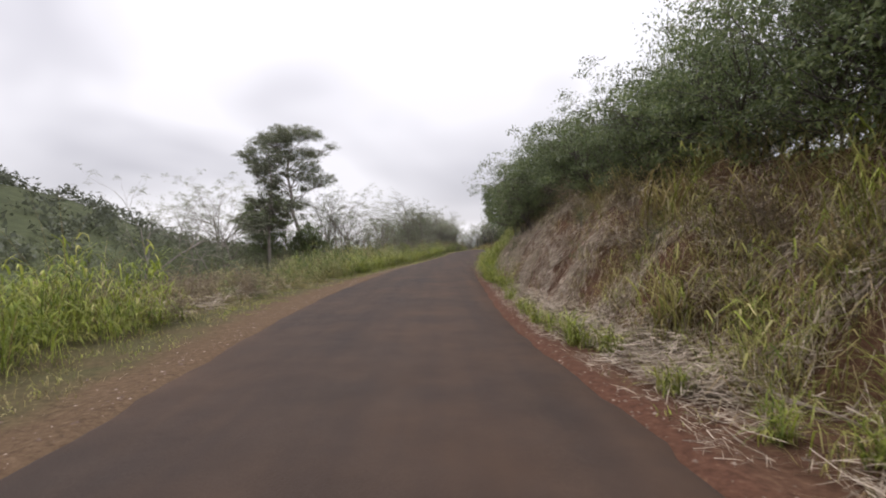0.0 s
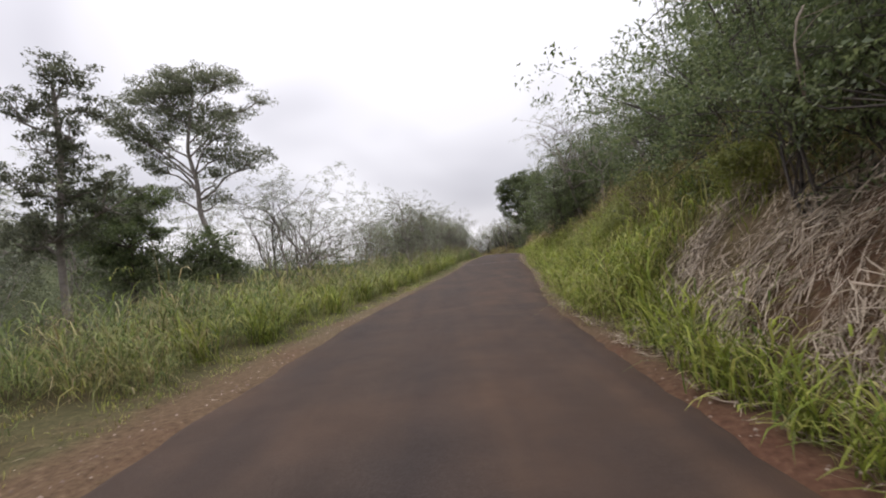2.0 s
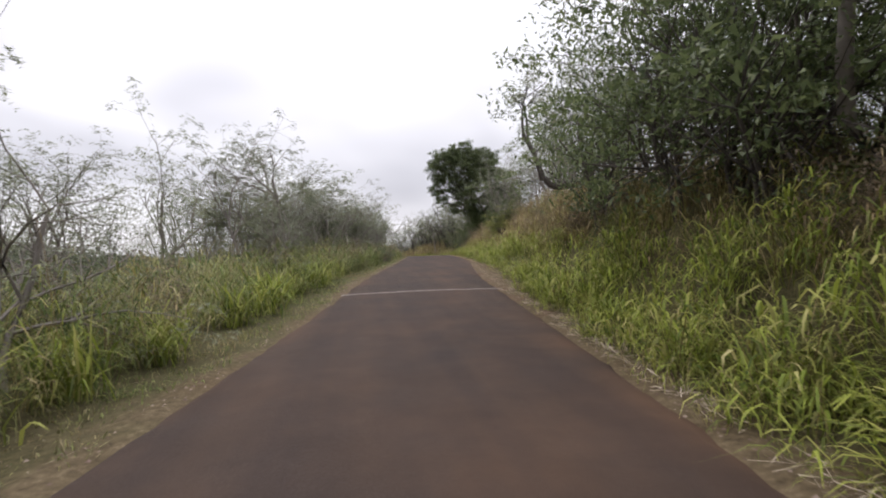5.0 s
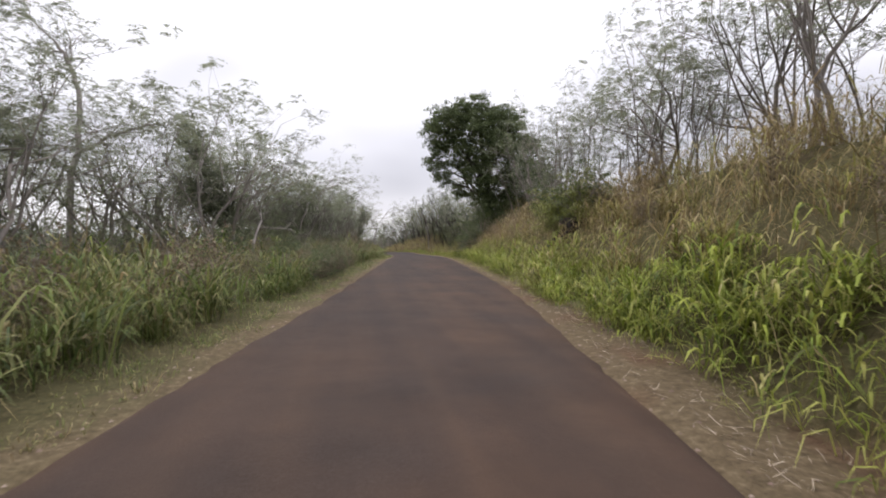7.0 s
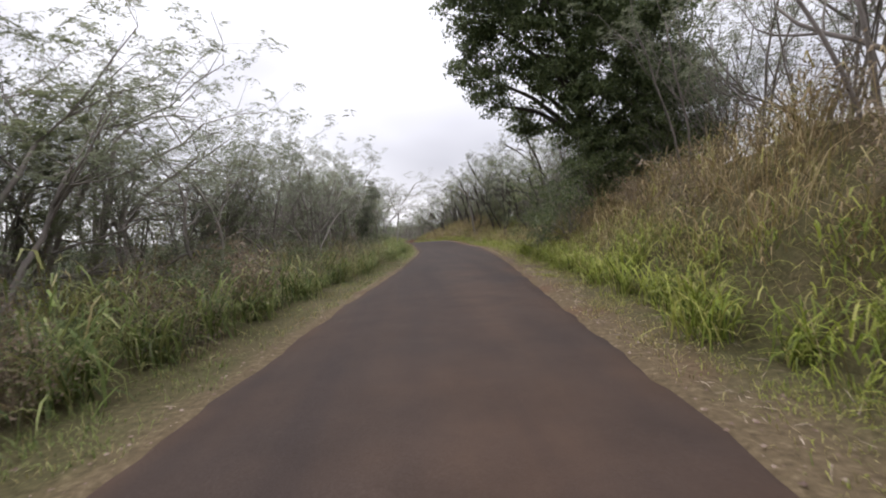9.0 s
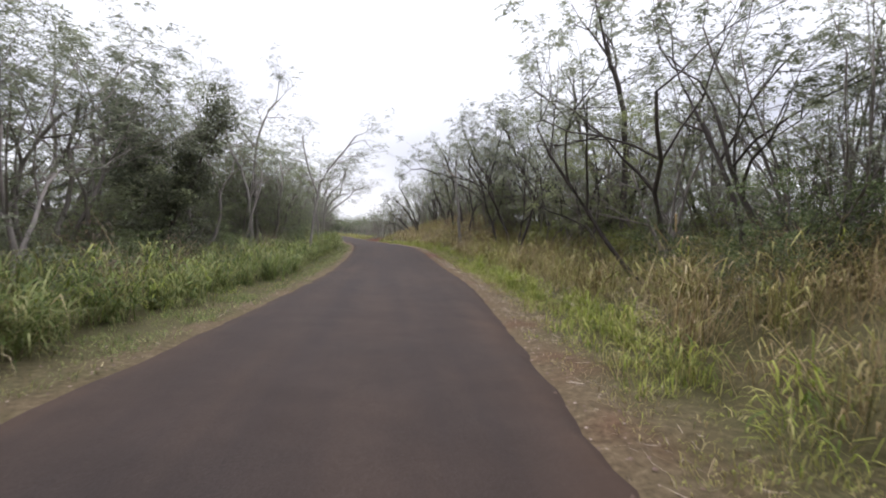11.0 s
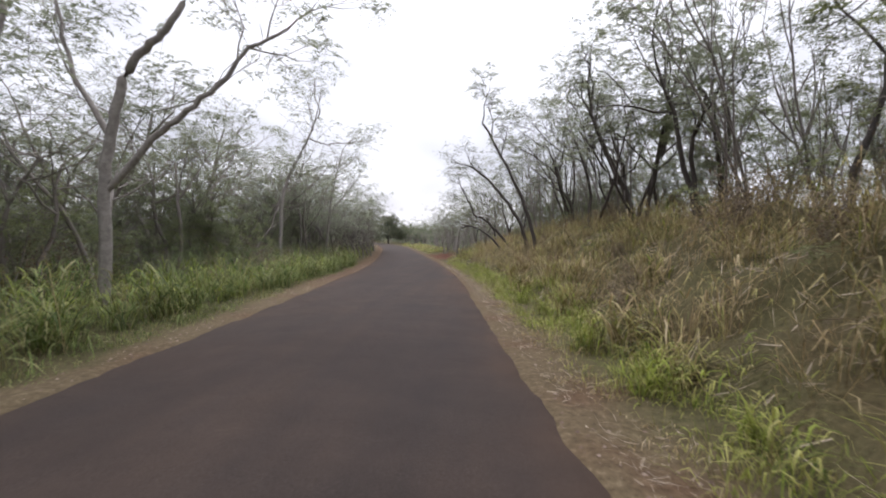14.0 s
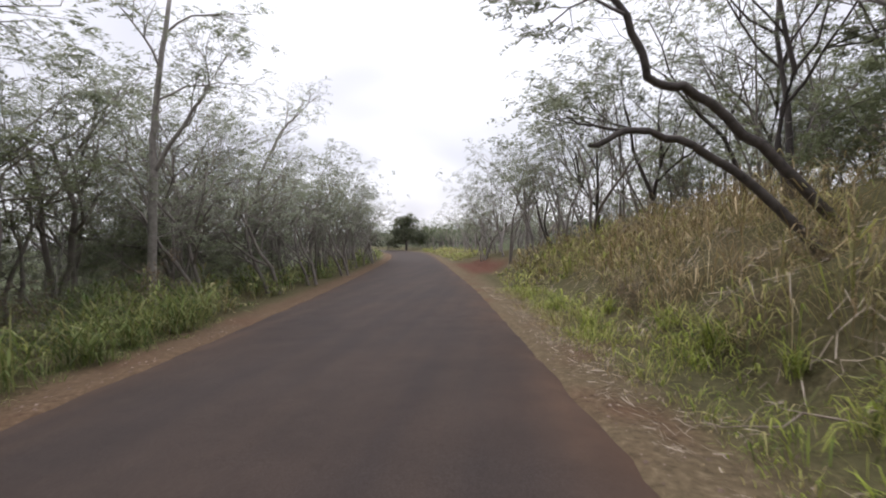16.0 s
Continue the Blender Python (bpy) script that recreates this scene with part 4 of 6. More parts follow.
lobed_tree("leafy_tree", "slender upright leafy tree on the slope", [(-8.3, 25.5, ground_at(-8.3, 25.5)), (-8.35, 25.5, 2.0), (-8.15, 25.5, 4.0), (-8.2, 25.5, 5.6)], 0.09, [
    (-8.2, 25.5, 5.8, 0.32, 0.32, 0.3), (-7.7, 25.4, 5.5, 0.4, 0.36, 0.36), (-7.45, 25.7, 4.9, 0.38, 0.36, 0.3), (-8.85, 25.3, 4.95, 0.42, 0.36, 0.36), (-8.4, 25.6, 5.2, 0.36, 0.36, 0.3), (-7.8, 25.3, 4.4, 0.45, 0.42, 0.36), (-8.1, 25.8, 4.0, 0.4, 0.4, 0.3),
    (-8.6, 25.7, 4.3, 0.46, 0.42, 0.36), (-8.0, 25.4, 3.3, 0.75, 0.6, 0.5), (-7.3, 25.6, 3.0, 0.65, 0.6, 0.55), (-9.0, 25.4, 3.4, 0.55, 0.5, 0.42), (-8.3, 25.2, 2.3, 0.8, 0.6, 0.5), (-9.1, 25.8, 2.2, 0.7, 0.6, 0.5)], BARK, GUM_LEAF, 30, 50, 0.12, 0.075, 22, G1)
lobed_tree("leafy_tree", "dense dark leafy tree beside the tall flat-crowned tree", [(-10.2, 31.0, ground_at(-10.2, 31)), (-10.2, 31.0, 1.2), (-10.1, 31.0, 2.8)], 0.1, [
    (-10.6, 31.0, 3.5, 0.95, 0.8, 0.7), (-9.4, 31.2, 3.75, 0.65, 0.6, 0.35), (-10.0, 30.7, 2.5, 1.1, 1.0, 0.8), (-11.3, 31.2, 2.5, 0.9, 0.9, 0.7), (-10.5, 31.4, 1.4, 1.2, 1.0, 0.7)], DARK_BARK, DARK_LEAF, 34, 60, 0.15, 0.085, 23, G1)
lobed_tree("leafy_tree", "low dense dark tree beside the tall flat-crowned tree", [(-7.8, 31.2, ground_at(-7.8, 31.2)), (-7.8, 31.2, 0.6), (-7.8, 31.2, 1.5)], 0.07, [
    (-7.8, 31.2, 1.9, 0.7, 0.7, 0.65), (-7.4, 31.0, 1.2, 0.7, 0.7, 0.5), (-8.3, 31.3, 1.1, 0.7, 0.7, 0.5)], DARK_BARK, DARK_LEAF, 34, 60, 0.15, 0.085, 24, G1)
for px, py, h, v in ((-10.3, 17.6, 4.3, 1), (-9.7, 22.0, 3.9, 4), (-10.9, 26.4, 5.2, 5)):
    plant("koa", v, "koa_tree", "small half-bare tree standing out of the scrub", px, py, h, v * 1.1, group=G1)
for px, py, h, v in ((-6.4, 39, 6.2, 0), (-7.6, 37.5, 6.0, 1), (-14, 30, 4.8, 3), (-7.1, 36.2, 5.4, 4), (-7.8, 38.8, 5.8, 5), (-7.3, 40.2, 6.2, 2), (-12.6, 40, 6.0, 0), (-9.4, 41, 5.4, 1), (-11.0, 38.5, 5.6, 3)):
    plant("koa", v, "koa_tree", "slender half-bare tree with thin feathery leaves", px, py, h, v * 1.3, group=G1)
for px, py, h, v in ((-1.8, 41, 3.8, 0), (-3.8, 45, 3.4, 1), (-5.5, 48, 4.2, 2), (-0.9, 50, 3.0, 1), (-8, 46, 4, 0)):
    plant("koa_lush", v, "koa_tree", "low spreading tree with feathery grey-green leaves", px, py, h, v * 2.3, group=G1)
woods("slope_shrubs", "dark green shrubs covering the valley slope", "bush", [
    (-1, 5, 30, 4.6, 9, 0.28, 0.8, 1.5), (-1, 8, 26, 3.6, 7.0, 0.35, 0.8, 1.3), (-1, 14, 52, 7, 18, 0.16, 1.6, 2.6), (-1, 24, 48, 5, 11, 0.3, 1.4, 2.4), (-1, 29, 41, 7.5, 13, 0.3, 2.0, 3.0), (-1, 52, 104, 4, 7, 0.15, 1.0, 1.8)], SLOPE_LEAF, 62, 0.1, DARK_BARK)
woods("valley_scrub", "olive green scrub filling the valley below the road", "bush", [(-1, 2, 60, 6.5, 14, 0.33, 1.6, 2.6), (-1, 5, 60, 14, 48, 0.16, 2.4, 4.2), (-1, 60, 110, 20, 50, 0.05, 2.5, 4.0)], SLOPE_LEAF, 30, 0.13, DARK_BARK)

row("bush", 4, "shrub", "green shrub standing in the verge grass", -1, 26, 56, 2.6, 5.0, 2.4, (0.9, 1.6), "shrubs of the slope", category="shrub")
WEED = "withered brown brushwood along the road"
row("weed", 6, "dry_weed", "withered grey-brown herb among the grass", -1, 9.4, 16.5, 1.9, 4.8, 0.24, (0.6, 1.1), WEED, category="weed")
row("weed", 6, "dry_weed", "withered brown herb among the tall grass", -1, 24, 56, 2.0, 5.0, 2.4, (1.0, 1.5), WEED, category="weed")
row("weed", 6, "dry_weed", "withered brown herb among the tall grass", -1, 56, 102, 1.5, 4.5, 1.0, (1.0, 1.6), WEED, category="weed")
row("thicket", 4, "shrub", "low dark shrub in a hollow of the verge", -1, 65, 73, 0.8, 2.2, 0.3, (0.7, 1.1), "undergrowth of the left wood", category="shrub")
row("weed", 6, "dry_weed", "withered brown herb in a hollow of the verge", -1, 65, 73, 0.9, 2.4, 0.22, (0.6, 1.0), WEED, category="weed")
row("weed", 6, "dry_weed", "withered brown herb at the edge of the wood", -1, 73, 96, 1.2, 3.0, 0.9, (0.7, 1.2), WEED, category="weed")
row("thicket", 4, "shrub", "dark shrub at the edge of the wood", -1, 74, 90, 1.9, 3.4, 1.5, (0.9, 1.5), "undergrowth of the left wood", category="shrub")
row("thicket", 4, "shrub", "dark shrub at the edge of the wood", -1, 65, 74, 2.2, 3.6, 1.4, (1.2, 1.7), "undergrowth of the left wood", category="shrub")
row("weed", 6, "dry_weed", "withered brown herb among the tall grass", -1, 102, 160, 2.0, 4.5, 2.4, (0.9, 1.5), WEED, category="weed")
row("weed", 6, "dry_weed", "withered brown stems along the top of the bank", 1, 4, 22, 2.2, 3.2, 1.3, (0.7, 1.2), WEED, -0.3, category="weed")
row("weed", 6, "dry_weed", "withered brown brush on the bank", 1, 22, 96, 2.2, 5.0, 1.7, (0.9, 1.5), WEED, category="weed")
row("weed", 6, "dry_weed", "tangled brown brush at the edge of the wood", 1, 97, 166, 1.8, 3.6, 1.9, (0.5, 1.0), WEED, category="weed")
row("weed", 6, "dry_weed", "tangled brown brush at the edge of the wood", 1, 97, 166, 3.6, 6.5, 2.2, (0.8, 1.4), WEED, category="weed")
plant("koa_lush", 1, "koa_tree", "feathery grey-green tree behind the slender leafy tree", -15.2, 35.0, 7.6, 1.7, group=G1)
# ---- dark trees on the bank ahead of the crooked limb ----
for px, py, h, v in ((7.4, 40.5, 6.6, 1), (6.9, 36.0, 5.6, 2), (9.8, 41.0, 6.0, 3), (7.4, 32.0, 5.2, 0)):
    plant("koa_big", v, "koa_tree", "spreading tree with dark crooked branches above the bank", px, py, h, v * 2.1, (-0.12, 0), group="trees above the bank")
for px, py, h, v in ((8.3, 40.4, 5.2, 0), (6.9, 41.6, 4.4, 1), (7.2, 42.6, 4.7, 2), (7.6, 44.4, 5.3, 3), (7.9, 41.2, 4.6, 3), (8.6, 38.8, 5.0, 0), (7.0, 43.5, 4.7, 0), (7.8, 45.5, 5.2, 1), (7.4, 47.5, 4.2, 2), (8.8, 44.0, 5.2, 3), (9.2, 47.0, 4.8, 0), (8.2, 49.5, 3.8, 1)):
    plant("thicket", v, "shrub", "tall dark dense shrub on top of the bank", px, py, h, v * 1.1, (-0.08, 0), group="shrubs above the bank", category="shrub")

# ---- thicket above the bank, near the start ----
row("thicket", 4, "shrub", "dark leafy shrub leaning over the cut bank", 1, 12, 24, 2.9, 4.2, 0.95, (2.4, 3.6), "shrubs above the bank", -0.25, "shrub")
row("thicket", 4, "shrub", "dark leafy shrub leaning over the cut bank", 1, 0, 12, 3.7, 4.8, 0.75, (2.6, 3.8), "shrubs above the bank", -0.2, "shrub")
row("thicket", 4, "shrub", "dark leafy shrub hanging down the cut bank", 1, 15.6, 20.2, 1.5, 2.4, 0.55, (2.0, 2.7), "shrubs above the bank", -0.2, "shrub")
row("thicket", 4, "shrub", "tall dark shrub above the cut bank", 1, 1, 22, 4.4, 6.0, 1.5, (3.4, 4.6), "shrubs above the bank", -0.15, "shrub")
row("thicket", 4, "shrub", "tall dark shrub above the cut bank", 1, 23, 30, 5.2, 7.2, 1.2, (4.0, 5.2), "shrubs above the bank", -0.15, "shrub")
row("thicket", 4, "shrub", "tall dark shrub above the cut bank", 1, 21.5, 27, 4.2, 5.2, 0.9, (3.6, 4.6), "shrubs above the bank", -0.2, "shrub")
row("bush", 4, "shrub", "green shrub above the cut bank", 1, -1, 44, 4.0, 6.5, 1.8, (2.0, 3.2), "shrubs above the bank", -0.1, "shrub")
row("koa", 5, "koa_tree", "thin crooked tree above the bank", 1, 4, 54, 4.2, 8, 1.8, (3.4, 5.2), "trees above the bank", -0.15)
row("thicket", 4, "shrub", "dark leafy shrub above the cut bank", 1, 19, 31, 4.2, 6.4, 0.9, (3.4, 4.8), "shrubs above the bank", -0.2, "shrub")
row("thicket", 4, "shrub", "dark leafy shrub above the cut bank", 1, 30, 50, 6.4, 9.0, 1.6, (1.8, 3.0), "shrubs above the bank", -0.1, "shrub")

row("thicket", 4, "shrub", "tall dark shrub above the cut bank", 1, 27, 37, 5.4, 7.5, 1.8, (3.4, 4.6), "shrubs above the bank", -0.12, "shrub")
row("vine", 4, "shrub", "yellow-green creeping shrub sprawling over the bank", 1, 18.5, 33, 1.6, 3.6, 1.1, (0.7, 1.3), "creepers on the bank", -0.1, "shrub")
row("vine", 4, "shrub", "yellow-green creeping shrub sprawling over the bank", 1, 33, 50, 2.0, 4.0, 3.0, (0.6, 1.1), "creepers on the bank", -0.1, "shrub")

# ---- second stretch ----
row("koa", 6, "koa_tree", "crooked tree with thin feathery foliage", -1, 54, 102, 2.8, 6.5, 1.4, (4.0, 6.0), "trees of the left wood")
row("koa", 6, "koa_tree", "tall crooked tree with thin feathery foliage", -1, 56, 100, 6.0, 10, 3.6, (5.5, 7.8), "trees of the left wood")
row("stem", 5, "sapling", "thin upright sapling, nearly bare", 1, 53, 100, 3.6, 8.5, 0.75, (4.4, 6.4), "saplings above the bank", -0.05)
row("koa", 6, "koa_tree", "slender tree above the bank", 1, 56, 98, 5, 9, 2.4, (4.5, 6.4), "trees above the bank", -0.1)
lobed_tree("mango_tree", "tall dark green dense tree overhanging the road", [(13.7, 88.3, ground_at(13.7, 88.3)), (13.5, 88.3, 3.0), (13.1, 88.2, 5.0), (12.8, 88.0, 7.0), (12.5, 88.0, 9.0)], 0.3, [
    (12.2, 88.0, 10.0, 1.6, 1.8, 1.1), (10.2, 88.0, 9.6, 1.3, 1.5, 0.95), (14.2, 88.5, 9.7, 1.5, 1.7, 1.0), (9.2, 87.6, 8.4, 0.95, 1.2, 0.85), (11.6, 87.0, 8.6, 1.6, 1.5, 1.0), (14.4, 87.2, 8.3, 1.7, 1.6, 1.1), (9.3, 88.0, 6.7, 0.65, 0.9, 1.1), (9.8, 87.4, 5.2, 0.5, 0.7, 0.6),
    (13.4, 86.8, 6.7, 1.4, 1.4, 0.9), (15.8, 87.5, 7.3, 1.2, 1.4, 1.1), (16.2, 88.0, 5.8, 1.4, 1.4, 1.0), (14.8, 86.8, 5.2, 1.3, 1.3, 1.0), (12.2, 88.8, 6.5, 0.8, 1.2, 0.8), (17.4, 88.5, 5.4, 0.9, 1.2, 0.9), (11.2, 88.6, 4.5, 0.6, 0.9, 0.5), (11.9, 86.6, 5.6, 1.0, 0.9, 0.7), (12.8, 86.3, 4.7, 1.1, 0.9, 0.7), (13.2, 86.2, 7.6, 1.1, 0.9, 0.7), (11.2, 86.8, 7.2, 0.8, 0.8, 0.6), (10.3, 87.3, 7.5, 0.7, 0.7, 0.7), (10.6, 87.4, 6.3, 0.6, 0.7, 0.55), (15.0, 87.6, 3.6, 1.3, 1.2, 0.8), (12.9, 86.8, 3.6, 1.0, 1.0, 0.7), (16.4, 87.4, 3.4, 1.4, 1.2, 0.9), (13.8, 86.4, 2.4, 1.4, 1.1, 0.8)], DARK_BARK, DARK_LEAF, 16, 60, 0.25, 0.14, 25)
for px, py, h, v in ((11.6, 85.6, 2.6, 0), (12.6, 86.2, 3.4, 1), (14.6, 85.4, 3.2, 2), (16.2, 85.8, 3.6, 3), (11.4, 88.4, 2.8, 2), (12.2, 90.6, 3.2, 3)):
    plant("bush", v, "shrub", "tall green shrub hiding the foot of the dark tree", px, py, h, v * 1.4, group="undergrowth by the dark tree", category="shrub")
row("thicket", 4, "shrub", "dark green shrub round the foot of the tree", 1, 86, 100, 4.0, 7.5, 1.0, (1.6, 2.8), "undergrowth by the dark tree", category="shrub")
row("bush", 4, "shrub", "green shrub beside the dark tree", 1, 86, 104, 2.8, 5.5, 1.8, (1.2, 2.2), "undergrowth by the dark tree", category="shrub")

# ---- third stretch ----
row("koa_lush", 4, "koa_tree", "leafy tree leaning over the far stretch of road", -1, 163, 204, 0.8, 3.0, 2.6, (5.4, 7.0), "trees of the left wood", 0.1)
row("koa", 6, "koa_tree", "leafy tree leaning over the far stretch of road", 1, 167, 200, 2.2, 4.5, 2.4, (4.6, 6.4), "trees of the right wood", -0.12)
KINDS["leafy"] = dict(KINDS["koa_lush"], bare=0.22, kids=(6, 4, 3), leaf=OLIVE_LEAF, bark=GREY_BARK, r=0.008, fronds=12, leaflet=0.09, spread=(0.5, 1.15), lift=(0.05, 0.02, 0.0, -0.03))
row("leafy", 5, "leafy_tree", "leafy olive green tree filling the wood under the taller trees", -1, 103, 178, 5.0, 9.0, 2.5, (3.8, 5.6), "leafy trees of the left wood")
row("leafy", 5, "leafy_tree", "leafy olive green tree filling the wood under the taller trees", -1, 101, 180, 9.0, 15.0, 2.0, (4.6, 6.4), "leafy trees of the left wood")
KINDS["leafy_grey"] = dict(KINDS["leafy"], bark=BARK)
row("leafy_grey", 5, "leafy_tree", "leafy olive green tree filling the wood under the taller trees", 1, 97, 178, 6.5, 10.5, 3.4, (3.2, 4.8), "leafy trees of the right wood")
row("leafy_grey", 5, "leafy_tree", "leafy olive green tree filling the wood under the taller trees", 1, 97, 180, 10.5, 17.0, 3.0, (4.2, 6.0), "leafy trees of the right wood")
row("leafy", 5, "leafy_tree", "leafy grey-green tree filling the wood beside the road", -1, 57, 68, 5.0, 8.5, 2.6, (3.0, 4.4), "leafy trees of the left wood")
row("leafy", 5, "leafy_tree", "leafy grey-green tree filling the wood beside the road", -1, 72, 96, 5.0, 8.5, 3.6, (3.4, 4.8), "leafy trees of the left wood")
row("koa_lush", 4, "koa_tree", "tall tree with feathery grey-green crown beside the road", -1, 66, 100, 4.0, 7.0, 3.4, (4.8, 6.0), "trees of the left wood")
KINDS["leafy_light"] = dict(KINDS["leafy"], leaf=LIGHT_LEAF, bark=BARK, bare=0.14)
row("leafy_light", 4, "leafy_tree", "low light olive green tree at the edge of the wood", 1, 103, 132, 4.8, 9.0, 1.7, (2.4, 3.8), "leafy trees of the right wood")
row("leafy_light", 4, "leafy_tree", "low light olive green tree at the edge of the wood", -1, 104, 150, 4.2, 7.0, 2.2, (2.2, 3.4), "leafy trees of the left wood")
for px, py, h, v in ((2.4, 116.0, 5.8, 0), (1.4, 118.6, 6.4, 1), (2.8, 121.0, 5.6, 2)):
    plant("leafy", v, "leafy_tree", "tall dense leafy tree with grey-green crown", px, py, h, v * 1.7, group="leafy trees of the left wood")
row("koa", 6, "koa_tree", "crooked tree with thin feathery foliage", -1, 103, 178, 3.6, 6.5, 2.8, (5.6, 8.0), "trees of the left wood", 0.06)
row("koa_lush", 4, "koa_tree", "tall tree with feathery grey-green crown", -1, 103, 178, 6.5, 10, 5.0, (6.5, 9.0), "trees of the left wood", 0.05)
row("bush", 4, "shrub", "leafy green shrub at the edge of the wood", -1, 98, 160, 2.2, 4.2, 2.0, (0.9, 1.7), "undergrowth of the left wood", category="shrub")
KINDS["koa_dark"] = dict(KINDS["koa"], bark=DARK_BARK)
row("koa_dark", 6, "koa_tree", "leaning tree with thin feathery foliage on the bank", 1, 100, 178, 4.0, 7.5, 3.6, (5.8, 8.2), "trees of the right wood", -0.1)
row("koa_lush", 4, "koa_tree", "tall tree with feathery grey-green crown", -1, 150, 190, 5.5, 9, 4.0, (7.5, 9.5), "trees of the left wood", 0.04)
row("vine", 4, "shrub", "low light green shrub under the trees of the wood", 1, 97, 120, 5, 12, 1.2, (1.0, 1.8), "undergrowth of the right wood", category="shrub")
row("stem", 5, "sapling", "thin upright sapling in the wood", 1, 98, 172, 4.6, 11, 0.85, (5.0, 7.6), "saplings of the right wood", -0.1)
for px, py, h, v in ((18.9, 110.5, 8.2, 0), (20.0, 114.0, 8.0, 2), (18.6, 117.0, 7.8, 2), (20.4, 107.0, 8.4, 3), (20.4, 120.0, 8.0, 0)):
    plant("koa_dark", v, "koa_tree", "tall dark crooked tree at the edge of the wood", px, py, h, v * 2.3 + py, (-0.06, 0), group="trees of the right wood")
for px, py, h, v in ((14.8, 113.0, 6.8, 3), (15.2, 116.5, 7.8, 2), (15.4, 121.4, 7.8, 3), (14.9, 125.6, 7.4, 4)):
    plant("koa_dark", v, "koa_tree", "tall crooked tree with thin crown at the edge of the wood", px, py, h, v * 1.3, (-0.08, 0), group="trees of the right wood")
for px, py, h, v in ((15.2, 138.5, 7.2, 1), (14.9, 141.5, 7.4, 4), (14.4, 145.5, 7.0, 0)):
    plant("koa_dark", v, "koa_tree", "slender crooked tree with feathery crown on top of the bank", px, py, h, v * 1.3 + 1, (-0.1, 0), group="trees of the right wood")
for px, py, h, v in ((17.0, 104.0, 5.2, 0), (17.6, 107.5, 5.6, 1), (18.4, 110.5, 5.4, 2), (19.6, 105.5, 5.8, 3)):
    plant("koa_light", v, "koa_tree", "leafy light green tree among the bare trunks", px, py, h, v * 1.9, group="trees of the right wood")
woods("undergrowth", "dense brushwood under the roadside trees", "bush", [
    (-1, 22, 54, 2.2, 5.5, 0.5, 0.8, 1.4), (-1, 53, 66, 1.7, 4.2, 1.1, 0.9, 1.6), (-1, 72, 100, 1.7, 4.2, 1.1, 0.9, 1.7), (-1, 98, 176, 2.0, 4.8, 0.8, 0.8, 1.5), (-1, 52, 100, 3.6, 5.5, 0.5, 1.4, 2.2), (-1, 52, 100, 5.0, 12, 0.5, 1.6, 3.6), (-1, 98, 172, 3.6, 5, 0.35, 1.4, 2.2), (-1, 98, 180, 5, 12, 0.14, 1.6, 3.2), (-1, 98, 180, 9, 18, 0.13, 3.0, 5.0), (1, 96, 130, 6.5, 14, 0.16, 1.4, 2.8), (1, 92, 150, 14, 26, 0.12, 2.5, 4.2), (1, 122, 172, 7, 16, 0.3, 0.8, 2.0), (-1, 24, 52, 6, 14, 0.3, 0.8, 1.8), (1, 50, 96, 7, 14, 0.2, 1.0, 2.0)], SCRUB_LEAF, 22, 0.085)
for px, py, h, v in ((-2.0, 84, 7.2, 1), (0.6, 112, 8.4, 3), (-3.0, 148, 8.8, 1), (-4.5, 160, 8.4, 2), (-1.5, 57, 6.4, 3)):
    plant("koa_big", v, "koa_tree", "tall old tree with crooked limbs and thin crown", px, py, h, v * 1.9 + py, group="trees of the left wood")
for px, py, h in ((-0.6, 69.5, 5.4), (3.2, 105.1, 5.2), (2.0, 107.0, 5.6)):
    plant("column", 2, "leafy_tree", "dense dark leafy tree at the edge of the wood", px, py, h, py, group="trees of the left wood")
woods("wood_behind", "grey-green wood standing behind the roadside trees", "koa_lush", [
    (-1, 56, 100, 7, 18, 0.13, 4.0, 6.5), (-1, 98, 180, 8, 20, 0.08, 4.0, 6.5), (1, 96, 180, 9, 22, 0.1, 4.0, 6.5), (1, 20, 96, 8, 18, 0.05, 3.0, 5.0),
    (-1, 170, 200, 2.0, 12, 0.22, 6.0, 8.5), (-1, 196, 255, 4.0, 14, 0.14, 3.5, 5.0), (1, 170, 196, 4.0, 14, 0.22, 4.5, 7.0), (1, 196, 250, 3.0, 16, 0.2, 3.5, 5.5), (1, 240, 300, 3, 40, 0.07, 4.0, 6.5)], KOA_LEAF, 22, 0.06)


def far_woods():
    """Woods on the far slopes, too far to tell the trees apart."""
    rng = np.random.default_rng(3)
    n = 2200
    x = np.concatenate([rng.uniform(-330, -45, n * 2 // 3), rng.uniform(-160, 120, n // 3)])
    y = np.concatenate([rng.uniform(20, 420, n * 2 // 3), rng.uniform(262, 420, n // 3)])
    n = len(x)
    base = land(x, y)
    k = np.repeat(np.arange(n), 60)
    off = rng.normal(0, 1, (len(k), 3)) * [1.5, 1.5, 1.1]
    tall = rng.uniform(2.0, 4.2, n)
    p = np.stack([x, y, base + tall * 0.62], 1)[k] + off
    d = rng.normal(0, 1, (len(k), 3)); d /= np.linalg.norm(d, axis=1)[:, None]
    s = np.cross(d, rng.normal(0, 1, (len(k), 3))); s /= np.linalg.norm(s, axis=1)[:, None]
    r = rng.uniform(0.45, 1.0, len(k))[:, None]
    v = np.stack([p - d * r, p + s * r * 0.7, p + d * r], 1).reshape(-1, 3)
    me = mesh_of("far_woods", v, np.arange(len(v)).reshape(-1, 3), FAR_LEAF)
    tagged(new("far_woods", me), "hazy grey-green woods on the far slopes", "woods", kind="stuff")


